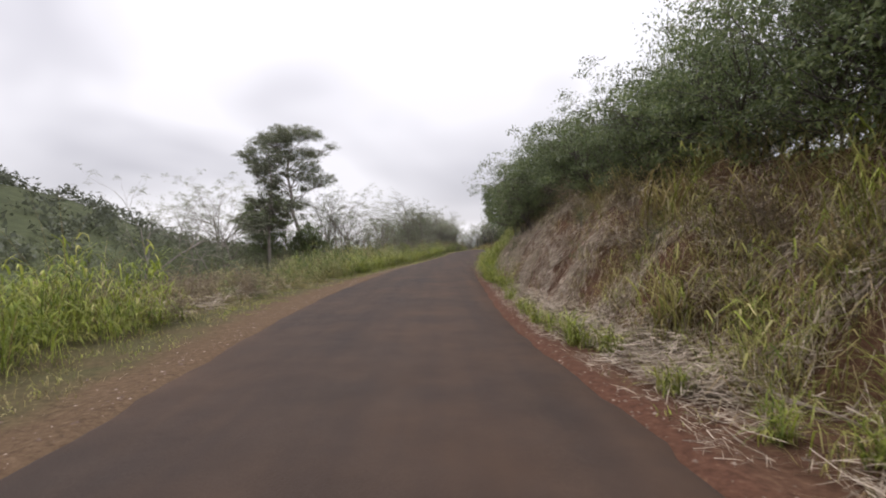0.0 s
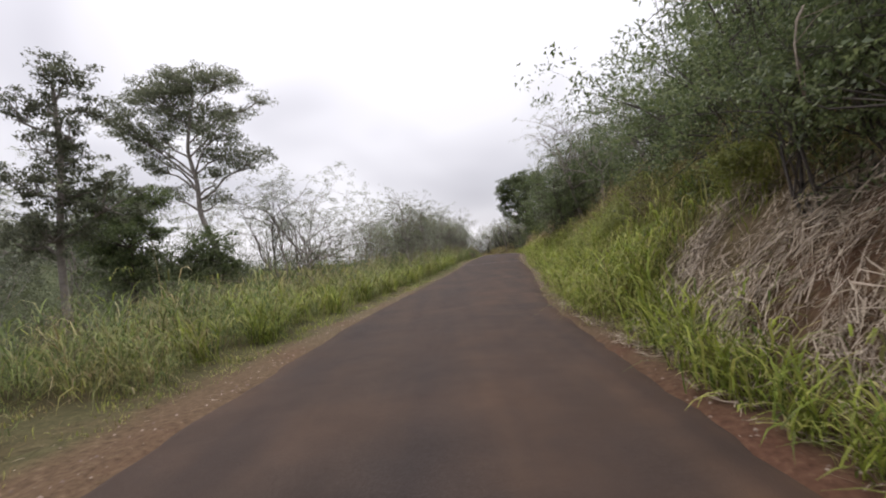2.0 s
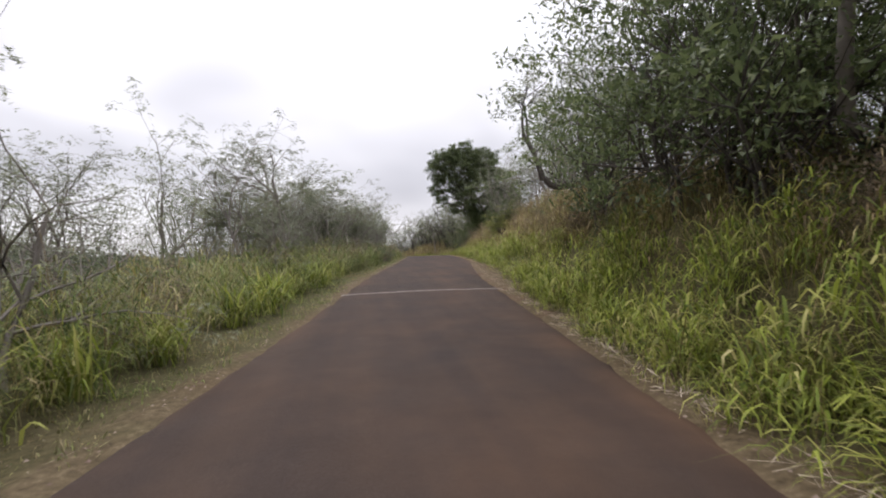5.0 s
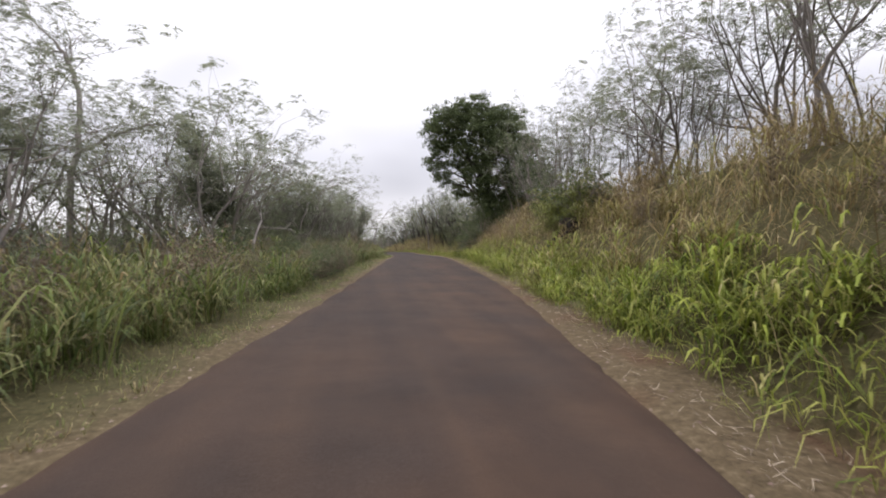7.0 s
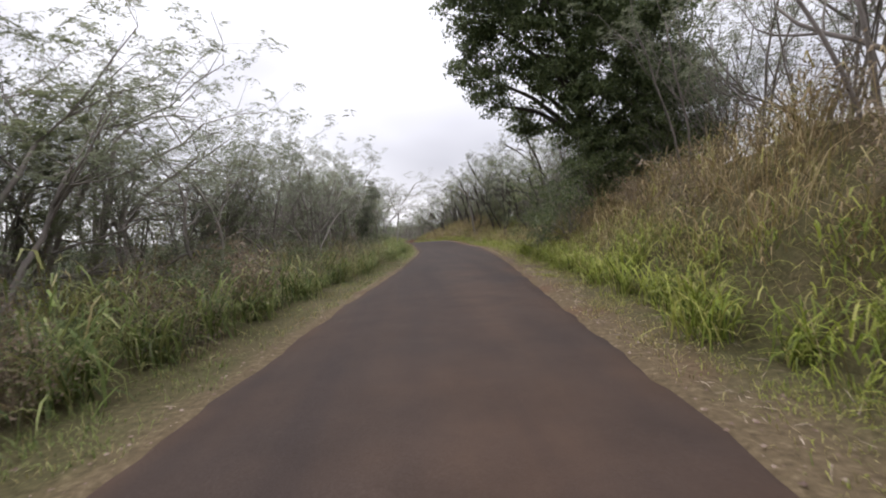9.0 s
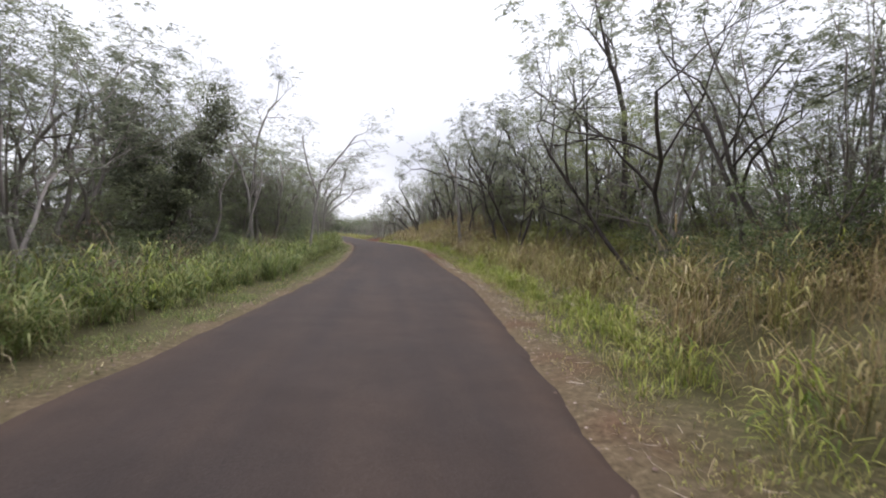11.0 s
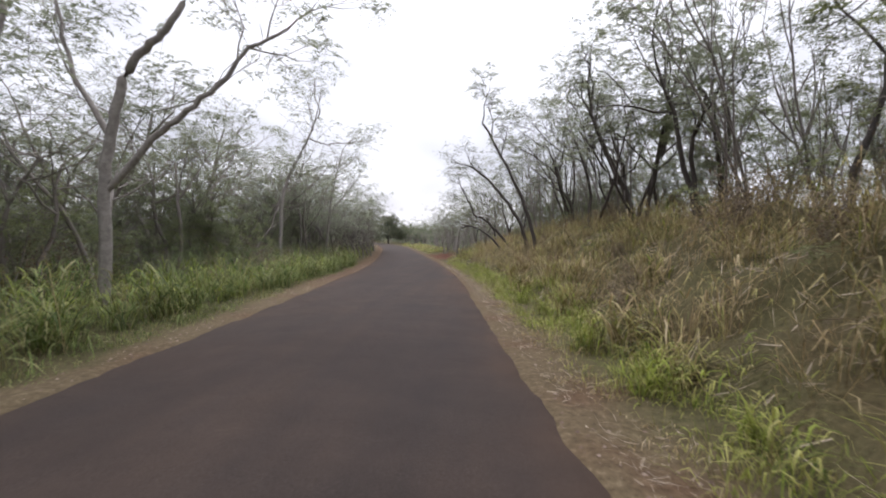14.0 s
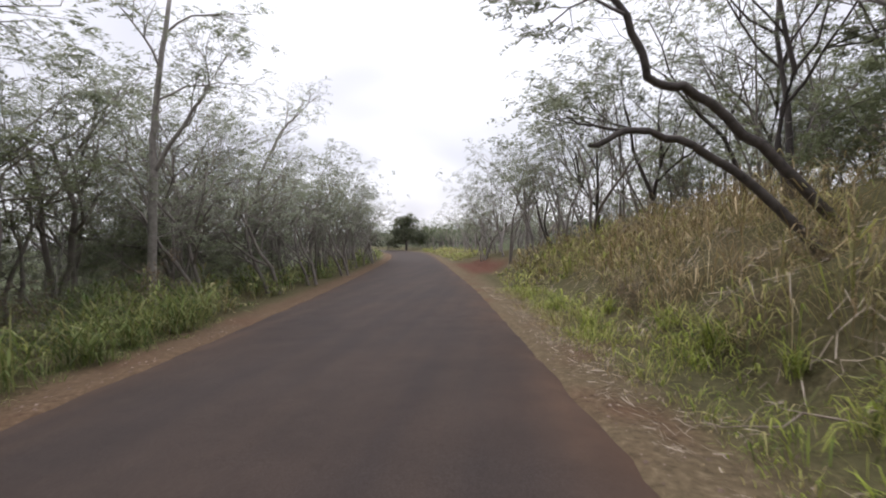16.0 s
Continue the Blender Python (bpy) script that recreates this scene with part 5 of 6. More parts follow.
far_woods()
lobed_tree("round_tree", "grey-green rounded tree beyond the end of the road", [(-9.6, 243.0, ground_at(-9.6, 243)), (-9.6, 243.0, -3.0), (-9.6, 243.0, -1.0)], 0.25, [
    (-10.4, 243, -0.9, 1.6, 1.4, 1.3), (-8.8, 243, -0.5, 1.5, 1.3, 1.2), (-9.6, 243, -2.6, 2.2, 1.8, 1.4), (-11.6, 243, -3.4, 1.8, 1.6, 1.4), (-7.6, 243, -3.4, 1.8, 1.6, 1.5)], DARK_BARK, GUM_LEAF, 6, 40, 0.4, 0.3, 26)
for px, py, h, v in ((-5.6, 244, 5.0, 0), (-3.4, 246, 5.6, 1), (-1.2, 245, 4.8, 2), (1.0, 247, 5.8, 3), (3.4, 246, 5.2, 0), (-13.4, 246, 5.0, 2)):
    plant("thicket", v, "round_tree", "dense dark tree beyond the end of the road", px, py, h, v * 1.2, group="trees beyond the end of the road")


plant("bush", 2, "shrub", "bright green shrub above the dark hollow in the bank", 10.3, 67.2, 2.3, 0.5, (-0.12, 0), category="shrub")
for px, py, h, v in ((10.35, 66.9, 1.5, 0), (10.75, 66.6, 1.7, 2), (10.5, 67.5, 1.4, 1)):
    plant("vine", v, "shrub", "bright green bushy shrub hanging over the dark hollow in the bank", px, py, h, v * 2.0, (-0.2, 0), category="shrub")
plant("bush", 1, "shrub", "bright green shrub above the dark hollow in the bank", 10.7, 66.3, 2.2, 2.5, (-0.15, 0), category="shrub")


# ---- single things ----
def grown_tree(name, label, paths, sprout, kind, seed, category="tree", spots=3):
    """A tree whose main limbs follow given lines; from their ends it branches by its kind. sprout: (limb, length) pairs."""
    s, rng = dict(KINDS[kind]), np.random.default_rng(seed)
    limbs, tips = [], []
    for pts, r0, r1 in paths:
        q = np.array(pts, float)
        t = np.linspace(0, len(q) - 1, 4 * len(q))
        fine = np.stack([np.interp(t, np.arange(len(q)), q[:, k]) for k in range(3)], 1)
        fine[1:-1] = (fine[:-2] + 2 * fine[1:-1] + fine[2:]) / 4
        fine[1:-1] += rng.normal(0, 0.02, fine[1:-1].shape)
        limbs.append((fine, np.linspace(r0, r1, len(fine)), 8))
    for i, length in sprout:
        pts, rad, _ = limbs[i]
        for k in range(spots):
            d = pts[-1 - 2 * k] - pts[-3 - 2 * k]
            d = d / np.linalg.norm(d) + rng.normal(0, 0.35, 3)
            grow(rng, pts[-1 - 2 * k], d / np.linalg.norm(d), length, rad[-1] * 0.8, 1, s, limbs, tips)
    ob, at = new(name), np.array(paths[0][0][0], float)
    ob.matrix_basis = Matrix.Translation(tuple(at))
    if tips:
        lv, lf = fronds(rng, tips, s["fronds"], 12, s["frond"], s["leaflet"]) if "fronds" in s else leaves(rng, tips, s["per"], s["cloud"], s["size"], 0.5)
        main = limbs[: len(paths)]
        rest, lv, lf = pruned(limbs[len(paths):], lv, Matrix.Identity(4), 2.6)
        limbs = main + rest
    for k in range(1, len(paths)):
        tv, tf = tubes(limbs[k:k + 1])
        part("limb", mesh_of("limb", tv - at, tf, s["bark"], (), True), ob)
    tv, tf = tubes(limbs[:1] + limbs[len(paths):])
    part("trunk", mesh_of("trunk", tv - at, tf, s["bark"], (), True), ob)
    if tips:
        part("crown", mesh_of("crown", lv - at, lf, s["leaf"]), ob)
    return tagged(ob, label, category)


KINDS["kiawe"] = dict(KINDS["koa"], bark=DARK_BARK, kids=(4, 5, 4), per=44, cloud=0.11)
grown_tree("kiawe_tree", "old dark tree with a thick crooked limb over the bank", [
    ([(11.4, 53.0, 1.9), (10.4, 53.4, 2.9), (9.6, 53.6, 3.25), (8.8, 53.8, 3.1), (8.3, 53.9, 3.5), (8.1, 54.0, 4.3), (7.7, 54.2, 5.2)], 0.18, 0.08),
    ([(9.9, 53.5, 3.1), (9.85, 53.5, 3.9), (9.6, 53.6, 4.1)], 0.12, 0.05), ([(11.0, 53.2, 2.4), (10.9, 53.5, 4.2), (10.2, 54, 5.8)], 0.13, 0.07)], [(0, 1.7), (2, 1.6)], "kiawe", 5)


HERO = [
    ([(17.1, 107.5, -1.0), (17.05, 107.5, 1.0), (17.0, 107.5, 3.0), (16.9, 107.5, 4.4), (16.4, 107.3, 5.6), (15.9, 107.1, 6.6)], 0.13, 0.07, 1.5),
    ([(18.6, 120.0, -1.0), (18.2, 120.0, 0.8), (17.3, 120.0, 2.6), (16.5, 120.0, 4.2), (15.8, 119.8, 5.6)], 0.12, 0.06, 1.5),
    ([(20.6, 122.0, -0.6), (20.2, 122.0, 1.4), (19.2, 122.0, 3.4), (18.0, 122.0, 5.2)], 0.13, 0.07, 1.6),
    ([(18.8, 127.0, 0.3), (17.2, 127.0, 1.9), (16.4, 127.0, 3.4), (15.2, 127.0, 4.8), (14.4, 126.8, 6.4)], 0.12, 0.06, 1.5),
    ([(14.6, 128.0, 0.3), (14.4, 128.0, 1.4), (14.0, 128.0, 2.6), (13.7, 128.0, 3.6), (13.1, 128.0, 5.2)], 0.10, 0.05, 1.4),
    ([(14.4, 131.5, 0.5), (14.0, 131.5, 2.2), (13.7, 131.5, 3.3), (12.9, 131.4, 4.1), (11.9, 131.3, 4.5), (10.9, 131.2, 4.4)], 0.085, 0.03, 1.2),
    ([(11.9, 156.0, -1.7), (11.0, 156.0, -0.9), (10.3, 155.9, -0.45), (9.7, 155.8, -0.3), (9.2, 155.7, -0.45)], 0.065, 0.03, 0.7),
    ([(12.4, 156.4, -1.5), (11.4, 156.3, -0.6), (10.5, 156.2, 0.2), (10.0, 156.1, 0.3), (9.8, 156.0, 0.9), (9.2, 155.8, 1.9)], 0.075, 0.035, 1.1),
    ([(12.6, 146.5, -1.0), (12.0, 146.5, 0.6), (11.2, 146.5, 2.2), (10.2, 146.4, 3.8)], 0.08, 0.04, 1.4),
]
KINDS["hollow_shade"] = dict(KINDS["koa"], bark=HOLLOW_SHADE)
KINDS["leaning"] = dict(KINDS["koa"], bark=DARK_BARK, kids=(4, 4, 4), per=36)
for seed, (line, thick, thin, reach) in enumerate(HERO):
    low = np.array(line[0]); low[2] = min(low[2], float(land(low[0], low[1])) - 0.15)
    grown_tree("koa_tree", "dark crooked tree leaning out towards the road", [([tuple(low)] + line[1:], thick, thin)], [(0, reach)], "leaning", 40 + seed)["group"] = "trees of the right wood"


# old trees with crooked limbs at the edge of both woods: each limb a line, its thickness at both ends
OLD = [
    ([([(3.1, 115.6, -1.4), (3.05, 115.6, 0.4), (2.87, 115.6, 2.3), (3.0, 115.6, 3.9), (3.3, 115.7, 5.0), (3.8, 115.9, 6.0)], 0.11, 0.045), ([(2.95, 115.6, 3.7), (2.2, 115.5, 4.6), (1.6, 115.5, 5.6)], 0.06, 0.03)], 1.3),
    ([([(5.6, 114.5, -1.4), (5.8, 114.5, 0.4), (6.0, 114.5, 1.9), (6.3, 114.5, 2.6), (6.8, 114.5, 3.2), (7.6, 114.5, 4.3)], 0.085, 0.035), ([(5.95, 114.5, 1.7), (5.4, 114.7, 3.0), (5.2, 114.8, 4.2)], 0.06, 0.03)], 1.1),
    ([([(3.65, 112.5, -1.3), (3.6, 112.5, 0.4), (3.45, 112.5, 1.5), (3.2, 112.5, 2.4), (2.8, 112.5, 3.1), (2.4, 112.5, 4.4)], 0.1, 0.045)], 1.2),
    ([([(4.4, 127.3, -1.7), (4.26, 127.3, 0.2), (4.07, 127.3, 1.25), (3.97, 127.3, 2.1), (3.74, 127.3, 2.8), (3.37, 127.3, 3.6)], 0.11, 0.05), ([(4.3, 127.3, 0.65), (4.7, 127.3, 0.75), (5.2, 127.3, 1.55), (5.7, 127.3, 2.0), (5.86, 127.3, 2.6), (6.1, 127.3, 3.5)], 0.075, 0.035), ([(5.6, 127.3, 1.95), (6.0, 127.25, 2.1), (6.6, 127.2, 2.1)], 0.045, 0.025)], 1.2),
    ([([(4.3, 129.0, -1.7), (4.3, 129.0, 0.15), (4.37, 129.0, 1.35), (4.58, 129.0, 2.3), (4.9, 129.0, 3.6)], 0.08, 0.04)], 1.2),
    ([([(3.8, 134.4, -2.0), (3.8, 134.4, 0.4), (3.95, 134.4, 1.4), (4.16, 134.4, 2.2), (4.6, 134.4, 2.7), (5.0, 134.4, 3.05), (5.35, 134.4, 3.7), (5.46, 134.4, 4.6)], 0.13, 0.045), ([(3.85, 134.4, 0.3), (4.77, 134.4, 1.3), (5.25, 134.4, 1.65), (5.85, 134.4, 2.1), (6.2, 134.4, 2.6), (6.9, 134.4, 2.95)], 0.08, 0.03), ([(3.9, 134.4, 1.2), (3.2, 134.5, 2.2), (2.8, 134.6, 3.6)], 0.07, 0.03)], 1.3),
    ([([(3.1, 132.8, -1.9), (3.35, 132.8, 0.3), (3.3, 132.8, 1.3), (3.6, 132.8, 2.5), (3.5, 132.8, 3.1), (3.7, 132.8, 4.0)], 0.1, 0.04), ([(3.3, 132.8, 1.4), (2.7, 132.8, 2.7), (2.1, 132.8, 3.1)], 0.06, 0.03)], 1.2),
    ([([(1.2, 149.0, -2.8), (1.2, 149.0, 0.7), (1.65, 149.0, 2.1), (2.2, 149.0, 3.0), (2.5, 149.0, 3.7), (2.9, 149.1, 4.8)], 0.11, 0.045), ([(2.45, 149.0, 3.5), (2.9, 149.0, 3.3), (3.4, 149.0, 3.25), (4.4, 149.0, 3.35)], 0.05, 0.025)], 1.4),
    ([([(-0.3, 161.0, -3.2), (-0.02, 161.0, -0.1), (0.06, 161.0, 0.9), (0.33, 161.0, 2.4), (0.77, 161.0, 4.3)], 0.14, 0.06), ([(0.0, 161.0, 0.3), (0.9, 161.0, 1.4), (1.6, 161.0, 2.2)], 0.08, 0.035)], 1.5),
    ([([(-6.3, 178.0, -4.0), (-6.15, 178.0, -0.7), (-5.6, 178.0, 2.2), (-4.05, 178.0, 4.7), (-3.0, 178.0, 5.5)], 0.16, 0.06)], 1.6),
    ([([(-4.2, 67.3, -0.4), (-4.2, 67.3, 2.8), (-4.0, 67.3, 3.6), (-3.9, 67.3, 5.1), (-4.1, 67.3, 5.9), (-4.5, 67.3, 6.6)], 0.13, 0.05), ([(-4.05, 67.3, 3.5), (-3.2, 67.2, 4.0), (-2.2, 67.2, 4.4)], 0.08, 0.035)], 1.2),
    ([([(21.2, 117.0, -0.9), (20.6, 117.0, 1.3), (19.85, 117.0, 3.4), (19.1, 117.0, 5.0), (18.7, 117.0, 6.4), (18.5, 117.0, 7.6)], 0.17, 0.07), ([(19.0, 117.0, 5.5), (18.1, 117.0, 6.3), (17.2, 117.0, 7.0), (16.5, 117.0, 7.4)], 0.08, 0.04)], 1.4),
    ([([(16.05, 124.5, 0.2), (15.5, 124.5, 1.7), (15.0, 124.5, 2.3), (14.4, 124.5, 2.7), (13.6, 124.5, 3.0), (13.0, 124.5, 3.4)], 0.09, 0.035)], 1.0),
    ([([(15.3, 143.0, -0.6), (14.8, 143.0, 1.1), (14.2, 143.0, 2.2), (13.7, 143.0, 3.3), (13.5, 143.0, 4.4)], 0.11, 0.05)], 1.2),
    ([([(12.6, 150.0, -1.4), (12.1, 150.0, 0.1), (11.3, 150.0, 1.15), (10.55, 150.0, 1.95), (9.8, 150.0, 2.5)], 0.09, 0.035)], 1.0),
]
KINDS["old"] = dict(KINDS["koa_big"], kids=(4, 4, 3), fronds=6, bark=GREY_BARK)
KINDS["old_dark"] = dict(KINDS["old"], bark=DARK_BARK)
for seed, (lines, reach) in enumerate(OLD):
    low = np.array(lines[0][0][0]); low[2] = min(low[2], float(land(low[0], low[1])) - 0.15)
    slim = 0.8 if low[0] < 8 else 1.0
    lines = [(pts if k else [tuple(low)] + pts[1:], r0 * slim, r1 * slim) for k, (pts, r0, r1) in enumerate(lines)]
    grown_tree("koa_tree", "old tree with crooked limbs and an open feathery crown", lines, [(k, reach if k == 0 else reach * 0.8) for k in range(len(lines))], "old" if low[0] < 8 else "old_dark", 70 + seed, spots=4)["group"] = "old trees of the woods"
pale = grown_tree("koa_tree", "upright tree with a pale lower trunk in dry grass", [
    ([(13.56, 122.8, 0.5), (13.58, 122.8, 1.25), (13.35, 122.8, 2.3), (13.28, 122.8, 3.4), (13.3, 122.8, 4.3)], 0.085, 0.045), ([(13.28, 122.8, 3.3), (12.75, 122.8, 3.65), (12.45, 122.8, 4.1)], 0.05, 0.03),
    ([(13.67, 122.8, ground_at(13.67, 122.8)), (13.64, 122.8, -0.1), (13.56, 122.8, 0.55)], 0.1, 0.084)], [(0, 1.2), (1, 0.9)], "old", 95)
pale["group"] = "old trees of the woods"
pale.children[1].data.materials[0] = PALE_BARK


def branch(name, label, pts, r, seed, twigs=3, mat=PALE_BARK):
    """A dead branch with side twigs."""
    rng = np.random.default_rng(seed)
    q = np.array(pts, float)
    limbs = [(q, np.linspace(r, r * 0.35, len(q)), 6)]
    for k in range(twigs):
        a = q[rng.integers(1, len(q))]
        d = rng.normal(0, 1, 3); d[2] = abs(d[2]) * 0.5
        d = d / np.linalg.norm(d) * rng.uniform(0.25, 0.5)
        limbs.append((np.array([a, a + d * 0.5 + rng.normal(0, 0.03, 3), a + d]), np.array([r * 0.4, r * 0.3, r * 0.15]), 4))
    v, f = tubes(limbs)
    return tagged(new(name, mesh_of(name, v, f, mat, (), True)), label, "branch")


def resting(points, lift=0.03):
    """Lines laid on the ground."""
    return [(x, y, float(land(x, y)) + lift + up) for x, y, up in points]


branch("fallen_branch", "dead stick lying on the straw at the bank foot", resting([(2.6, 4.4, 0.06), (2.75, 3.9, 0.03), (2.8, 3.4, 0.02), (2.95, 2.9, 0.0)]), 0.022, 1, 2)
branch("bare_branch", "pale dead twig hanging out of the shrubs", [(2.75, 18.6, 2.95), (2.5, 18.35, 2.75), (2.36, 18.2, 2.52), (2.37, 18.2, 2.3), (2.4, 18.2, 2.1)], 0.013, 2, 3)
lay = np.random.default_rng(12)
for k in range(16):
    y, e = 4.5 + k * 1.02 + lay.uniform(-0.3, 0.3), lay.uniform(0.8, 2.6)
    dy, de = lay.uniform(-0.55, 0.55), lay.uniform(-0.45, 0.1)
    branch("fallen_branch", "dead branch lying on the straw of the bank", resting([(edge(1, y + dy * f, e + de * f), y + dy * f, 0.06 + 0.1 * f * (1 - f)) for f in (0.0, 0.4, 0.75, 1.0, 1.4)]), float(lay.uniform(0.009, 0.018)), 60 + k, 3)["group"] = "dead branches on the bank"
for y, e, h, v in ((10.6, 1.7, 0.55, 0), (12.3, 2.2, 0.6, 1), (16.2, 1.1, 0.5, 2), (8.2, 2.3, 0.5, 3)):
    plant("bush", v, "shrub", "small green plant sprouting out of the straw", edge(1, y, e), y, h, v * 1.3, category="shrub")
branch("fallen_branch", "thin dead branch lying on the verge", resting([(edge(1, y, e), y, u) for e, y, u in ((1.5, 153.2, 0.03), (1.25, 153.4, 0.06), (1.0, 153.2, 0.02), (0.8, 153.3, 0.0))]), 0.011, 3)
branch("fallen_branch", "thin dead branch on the bank foot", resting([(edge(1, y, e), y, u) for e, y, u in ((1.5, 140.8, 0.04), (1.2, 141.2, 0.1), (0.9, 141.6, 0.03))]), 0.007, 4)
# solid near-black stump shape, added in place of a dark hollow in the bank
grown_tree("tree_stump", "dark stump shape with roots, standing in for a dark hollow in the bank", [
    ([(10.4, 66.4, float(land(10.4, 66.4)) - 0.3), (10.2, 66.4, float(land(10.2, 66.4)) + 0.25), (10.05, 66.3, float(land(10.2, 66.4)) + 0.42)], 0.34, 0.26),
    ([(10.2, 66.2, float(land(10.2, 66.2)) + 0.3), (9.8, 66.0, float(land(9.8, 66)) + 0.16), (9.4, 65.9, float(land(9.4, 65.9)) - 0.02)], 0.12, 0.05),
    ([(10.1, 66.6, float(land(10.1, 66.6)) + 0.3), (9.7, 66.9, float(land(9.7, 66.9)) + 0.14), (9.3, 66.8, float(land(9.3, 66.8)) - 0.02)], 0.13, 0.05)], [], "hollow_shade", 4, "stump")


def grass_clump(places, mat=GRASS, label="arching clump of broad green grass on the verge", dry=0.1, first=50):
    """Arching clumps of broad green blades, one by one along the verge."""
    shapes = []
    for k in range(5):
        rng = np.random.default_rng(first + k)
        V, F, A, o = [], [], [], 0
        for b in range(110):
            a, ln, lean = rng.uniform(0, 6.28), rng.uniform(0.35, 1.05), abs(rng.normal(0.1, 0.35))
            w = rng.uniform(0.006, 0.0125)
            out, side = np.array([np.cos(a), np.sin(a), 0]), np.array([-np.sin(a), np.cos(a), 0])
            p = np.array([rng.normal(0, 0.13), rng.normal(0, 0.13), rng.uniform(0, 0.45) * (b % 2)])
            ln = ln * (0.6 if b % 2 else 1.0)
            lean = lean + (0.45 if b % 2 else 0.0)
            pts = [p]
            for j in range(4):
                p = p + (out * np.sin(lean) + side * 0.12 * np.sin(3 * j + b) + np.array([0, 0, 1]) * np.cos(lean)) * ln / 4
                pts.append(p); lean += rng.uniform(0.2, 0.6)
            ws = np.array([0.7, 1, 1, 0.7]) * w
            v = [q + side * d * x for q, x in zip(pts[:4], ws) for d in (-1, 1)] + [pts[4]]
            V += v
            F += [(o + i, o + i + 1, o + i + 3) for i in (0, 2, 4)] + [(o + i, o + i + 3, o + i + 2) for i in (0, 2, 4)] + [(o + 6, o + 7, o + 8)]
            A += [float(np.clip(rng.normal(dry, 0.2), 0, 1))] * 9
            o += 9
        shapes.append(mesh_of("grass_clump", np.array(V), np.array(F), mat, (("dry", A),)))
    for n, (side, y, e, size) in enumerate(places):
        x = edge(side, y, e)
        ob = new("grass_clump", shapes[n % 5])
        ob.matrix_basis = Matrix.LocRotScale((x, y, float(land(x, y)) - 0.02), Euler((0, 0, n * 1.7)), (size,) * 3)
        tagged(ob, label, "grass clump", "grass clumps on the verge")


spots = [(1, 1.6, 1.5, 0.9), (1, 2.4, 1.9, 1.0), (1, 3.2, 1.6, 0.9), (1, 3.3, 0.7, 0.5), (1, 4.4, 0.6, 0.55), (1, 6.0, 0.7, 0.65), (1, 6.6, 0.5, 0.7), (1, 7.2, 0.6, 0.65), (1, 7.7, 0.45, 0.5), (1, 9.4, 0.4, 0.5), (1, 10.2, 0.4, 0.5), (1, 12.6, 0.5, 0.5), (1, 13.4, 0.6, 0.65), (1, 14.2, 0.55, 0.75), (1, 14.9, 0.5, 0.7), (1, 15.7, 0.5, 0.6), (1, 16.4, 0.3, 0.6), (1, 17.1, 0.35, 0.8), (1, 17.7, 0.3, 0.7), (1, 18.2, 0.5, 0.95), (1, 18.7, 0.35, 0.9), (1, 19.3, 0.45, 1.0), (1, 19.9, 0.7, 0.95), (1, 20.4, 0.5, 0.9), (1, 21.0, 0.8, 1.0), (1, 21.5, 0.6, 0.9), (1, 8.4, 0.35, 0.5), (1, 11.8, 0.35, 0.45), (1, 2.0, 1.0, 0.6), (1, 2.8, 0.95, 0.55), (-1, 0.6, 2.6, 1.0), (-1, 3.2, 2.9, 1.1), (-1, 6.0, 3.0, 1.0), (1, 29.0, 1.9, 1.3)]
spots += [(1, float(y), float(RNG.uniform(0.5, 1.3)) + 0.6 * (48.5 < y < 56) + 0.3 * (y >= 56), float(RNG.uniform(0.75, 1.1))) for y in np.arange(22, 92, 0.75)]
spots += [(-1, float(y), float(RNG.uniform(1.0, 1.6)), float(RNG.uniform(0.9, 1.4))) for y in np.arange(22, 160, 1.25) if not 65 < y < 73]
spots += [(1, float(y), float(RNG.uniform(0.9, 1.8)), float(RNG.uniform(0.45, 0.8))) for y in np.arange(97, 160, 1.1)]
tussock = np.random.default_rng(31)
grass_clump([(1, float(y), float(tussock.uniform(1.5, 3.3)), float(tussock.uniform(0.9, 1.35))) for y in [*np.arange(-1, 9, 0.8), *np.arange(44, 64, 1.2), *np.arange(98, 150, 1.6)]], GRASS, "arching tussock of drying yellow-brown grass on the bank", 0.75, 150)
grass_clump([s for s in spots if s[0] > 0 or s[1] < 55])
grass_clump([s for s in spots if s[0] < 0 and s[1] >= 55], SHADE_GREEN, "arching clump of grass below the wood, its green darkened for shade")


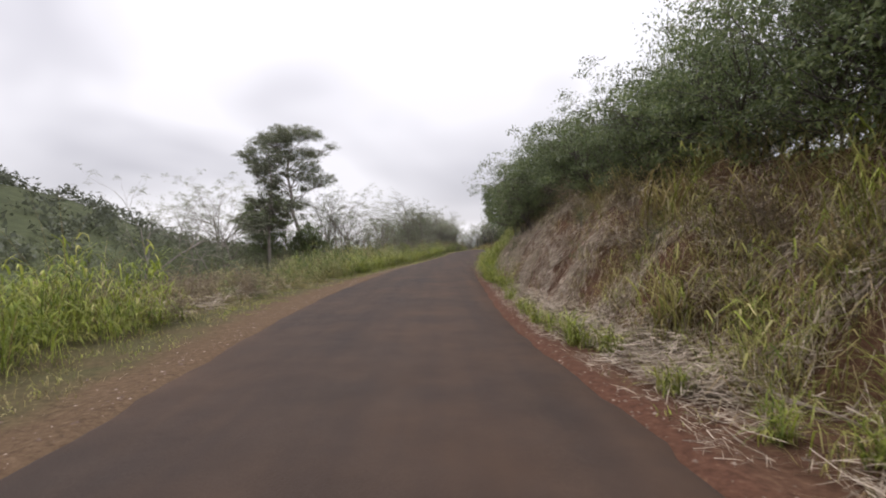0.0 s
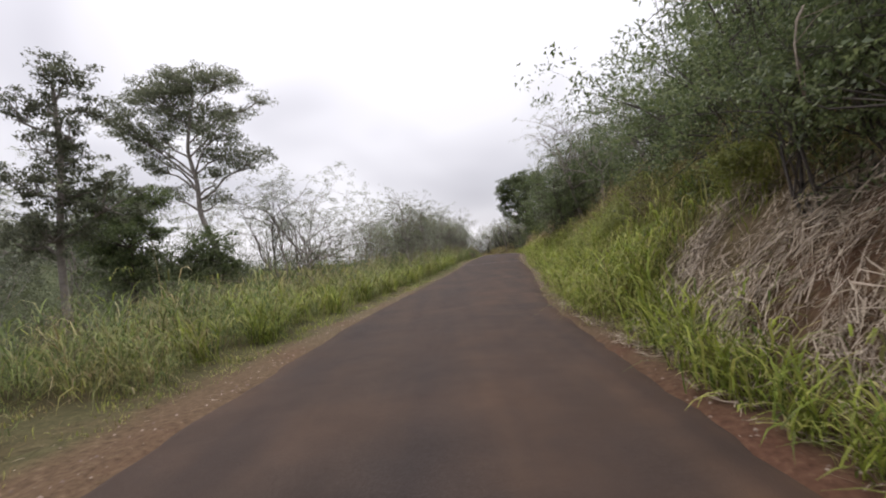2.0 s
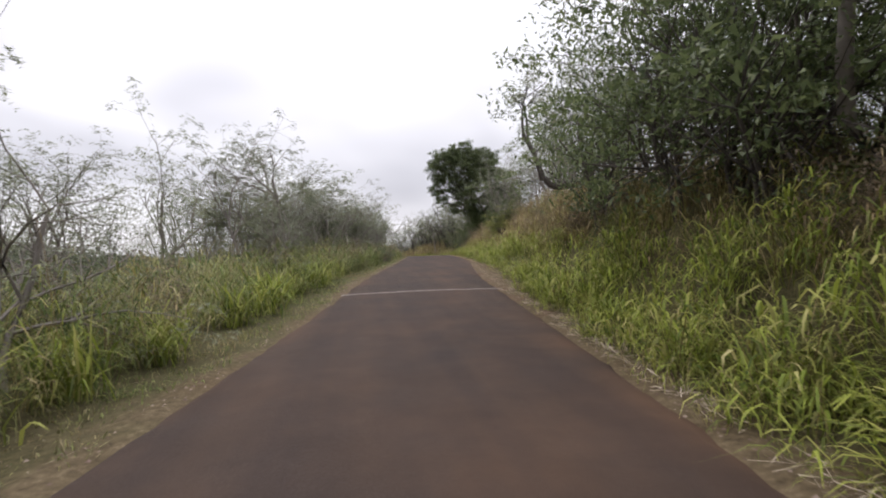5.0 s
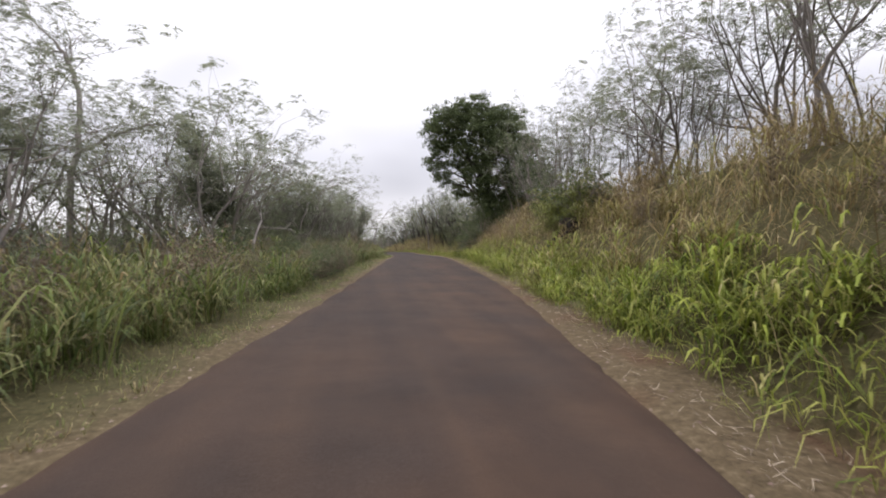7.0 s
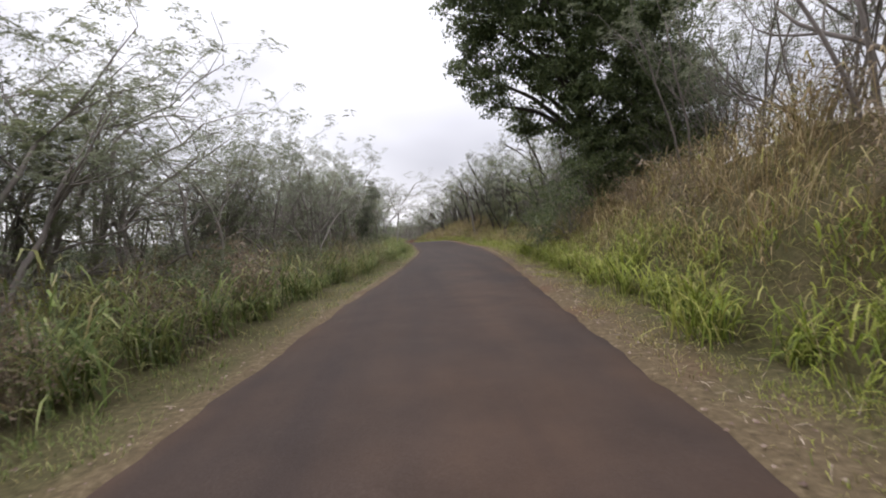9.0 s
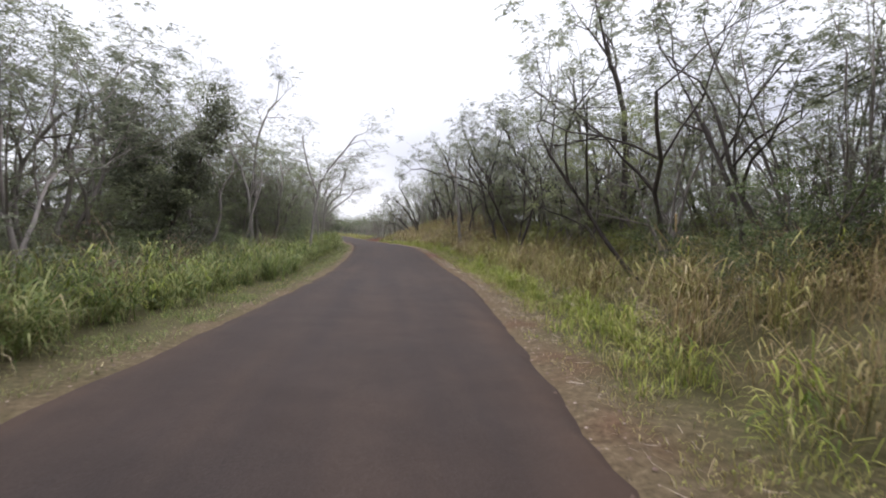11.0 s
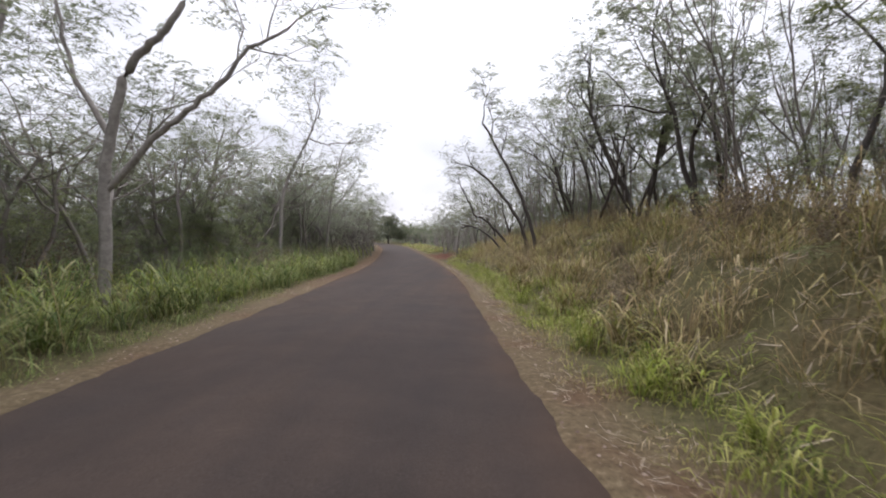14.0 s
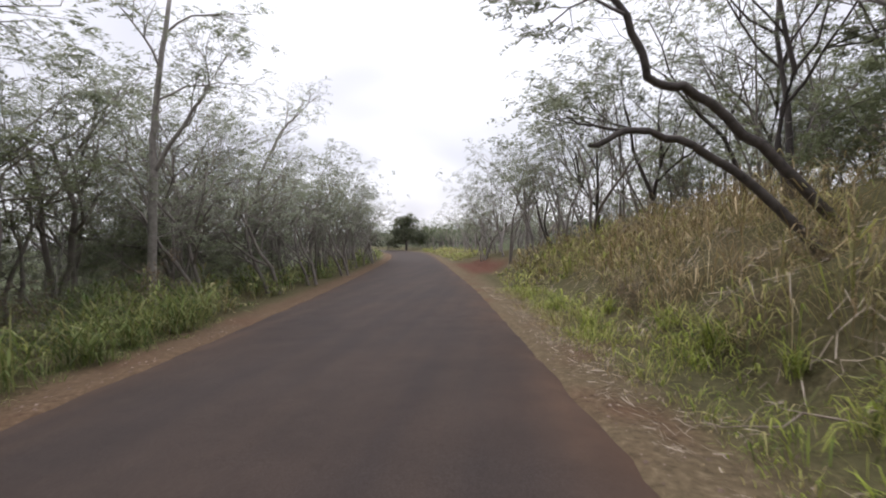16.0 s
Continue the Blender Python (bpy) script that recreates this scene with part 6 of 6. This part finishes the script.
def gravel():
    """Crushed stone and bits along both edges of the asphalt."""
    n = 9000
    y = RNG.uniform(-4, 160, n)
    side = RNG.choice([-1, 1], n)
    e = np.abs(RNG.normal(0, 0.45, n)) - 0.12
    x = np.where(side > 0, along(LINE, y) + along(RIGHT_W, y) + e, along(LINE, y) - along(LEFT_W, y) - e)
    z = np.maximum(land(x, y), np.where(e < 0.03, along(SURFACE, y) + 0.012, -99))
    r = 0.006 + 0.014 * RNG.random(n) ** 2
    base = np.array([(1, 0, 0), (-0.5, 0.87, 0), (-0.5, -0.87, 0), (0, 0, 0.9)])
    a = RNG.uniform(0, 6.28, n)
    c, s = np.cos(a), np.sin(a)
    bx = base[None, :, 0] * c[:, None] - base[None, :, 1] * s[:, None]
    by = base[None, :, 0] * s[:, None] + base[None, :, 1] * c[:, None]
    v = np.stack([x[:, None] + bx * r[:, None] * 1.3, y[:, None] + by * r[:, None], z[:, None] + base[None, :, 2] * r[:, None] * np.ones((n, 1))], -1)
    i = 4 * np.arange(n)
    f = np.stack([i, i + 1, i + 3, i + 1, i + 2, i + 3, i + 2, i, i + 3], 1).reshape(-1, 3)
    tagged(new("gravel", mesh_of("gravel", v.reshape(-1, 3), f, PEBBLE)), "loose crushed stone along the road edges", "gravel", kind="stuff")


gravel()


def road_seam():
    """A pale gritty joint across the asphalt."""
    n = 160
    y0 = 48.0
    t = np.linspace(0, 1, n)
    x = along(LINE, y0) - along(LEFT_W, y0) + 0.05 + t * (along(LEFT_W, y0) + along(RIGHT_W, y0) - 0.1)
    z = along(SURFACE, y0) + 0.012 + 0.03 * (1 - (2 * t - 1) ** 2) + 0.004
    w = 0.09 + 0.13 * np.abs(wave(x, x, 0.22)) * np.abs(wave(x, x, 0.9, 3))
    yy = y0 + 0.08 * wave(x, x, 1.7) + 0.03 * wave(x, x, 0.3, 4) - 0.1 * (x - x[0])
    v = np.concatenate([np.stack([x, yy - w, z], 1), np.stack([x, yy + w, z], 1)])
    i = np.arange(n - 1)
    f = np.concatenate([np.stack([i, i + 1, i + n + 1], 1), np.stack([i, i + n + 1, i + n], 1)])
    tagged(new("road_seam", mesh_of("road_seam", v, f, SEAM)), "pale gritty joint across the asphalt", "road joint", kind="structure")


road_seam()
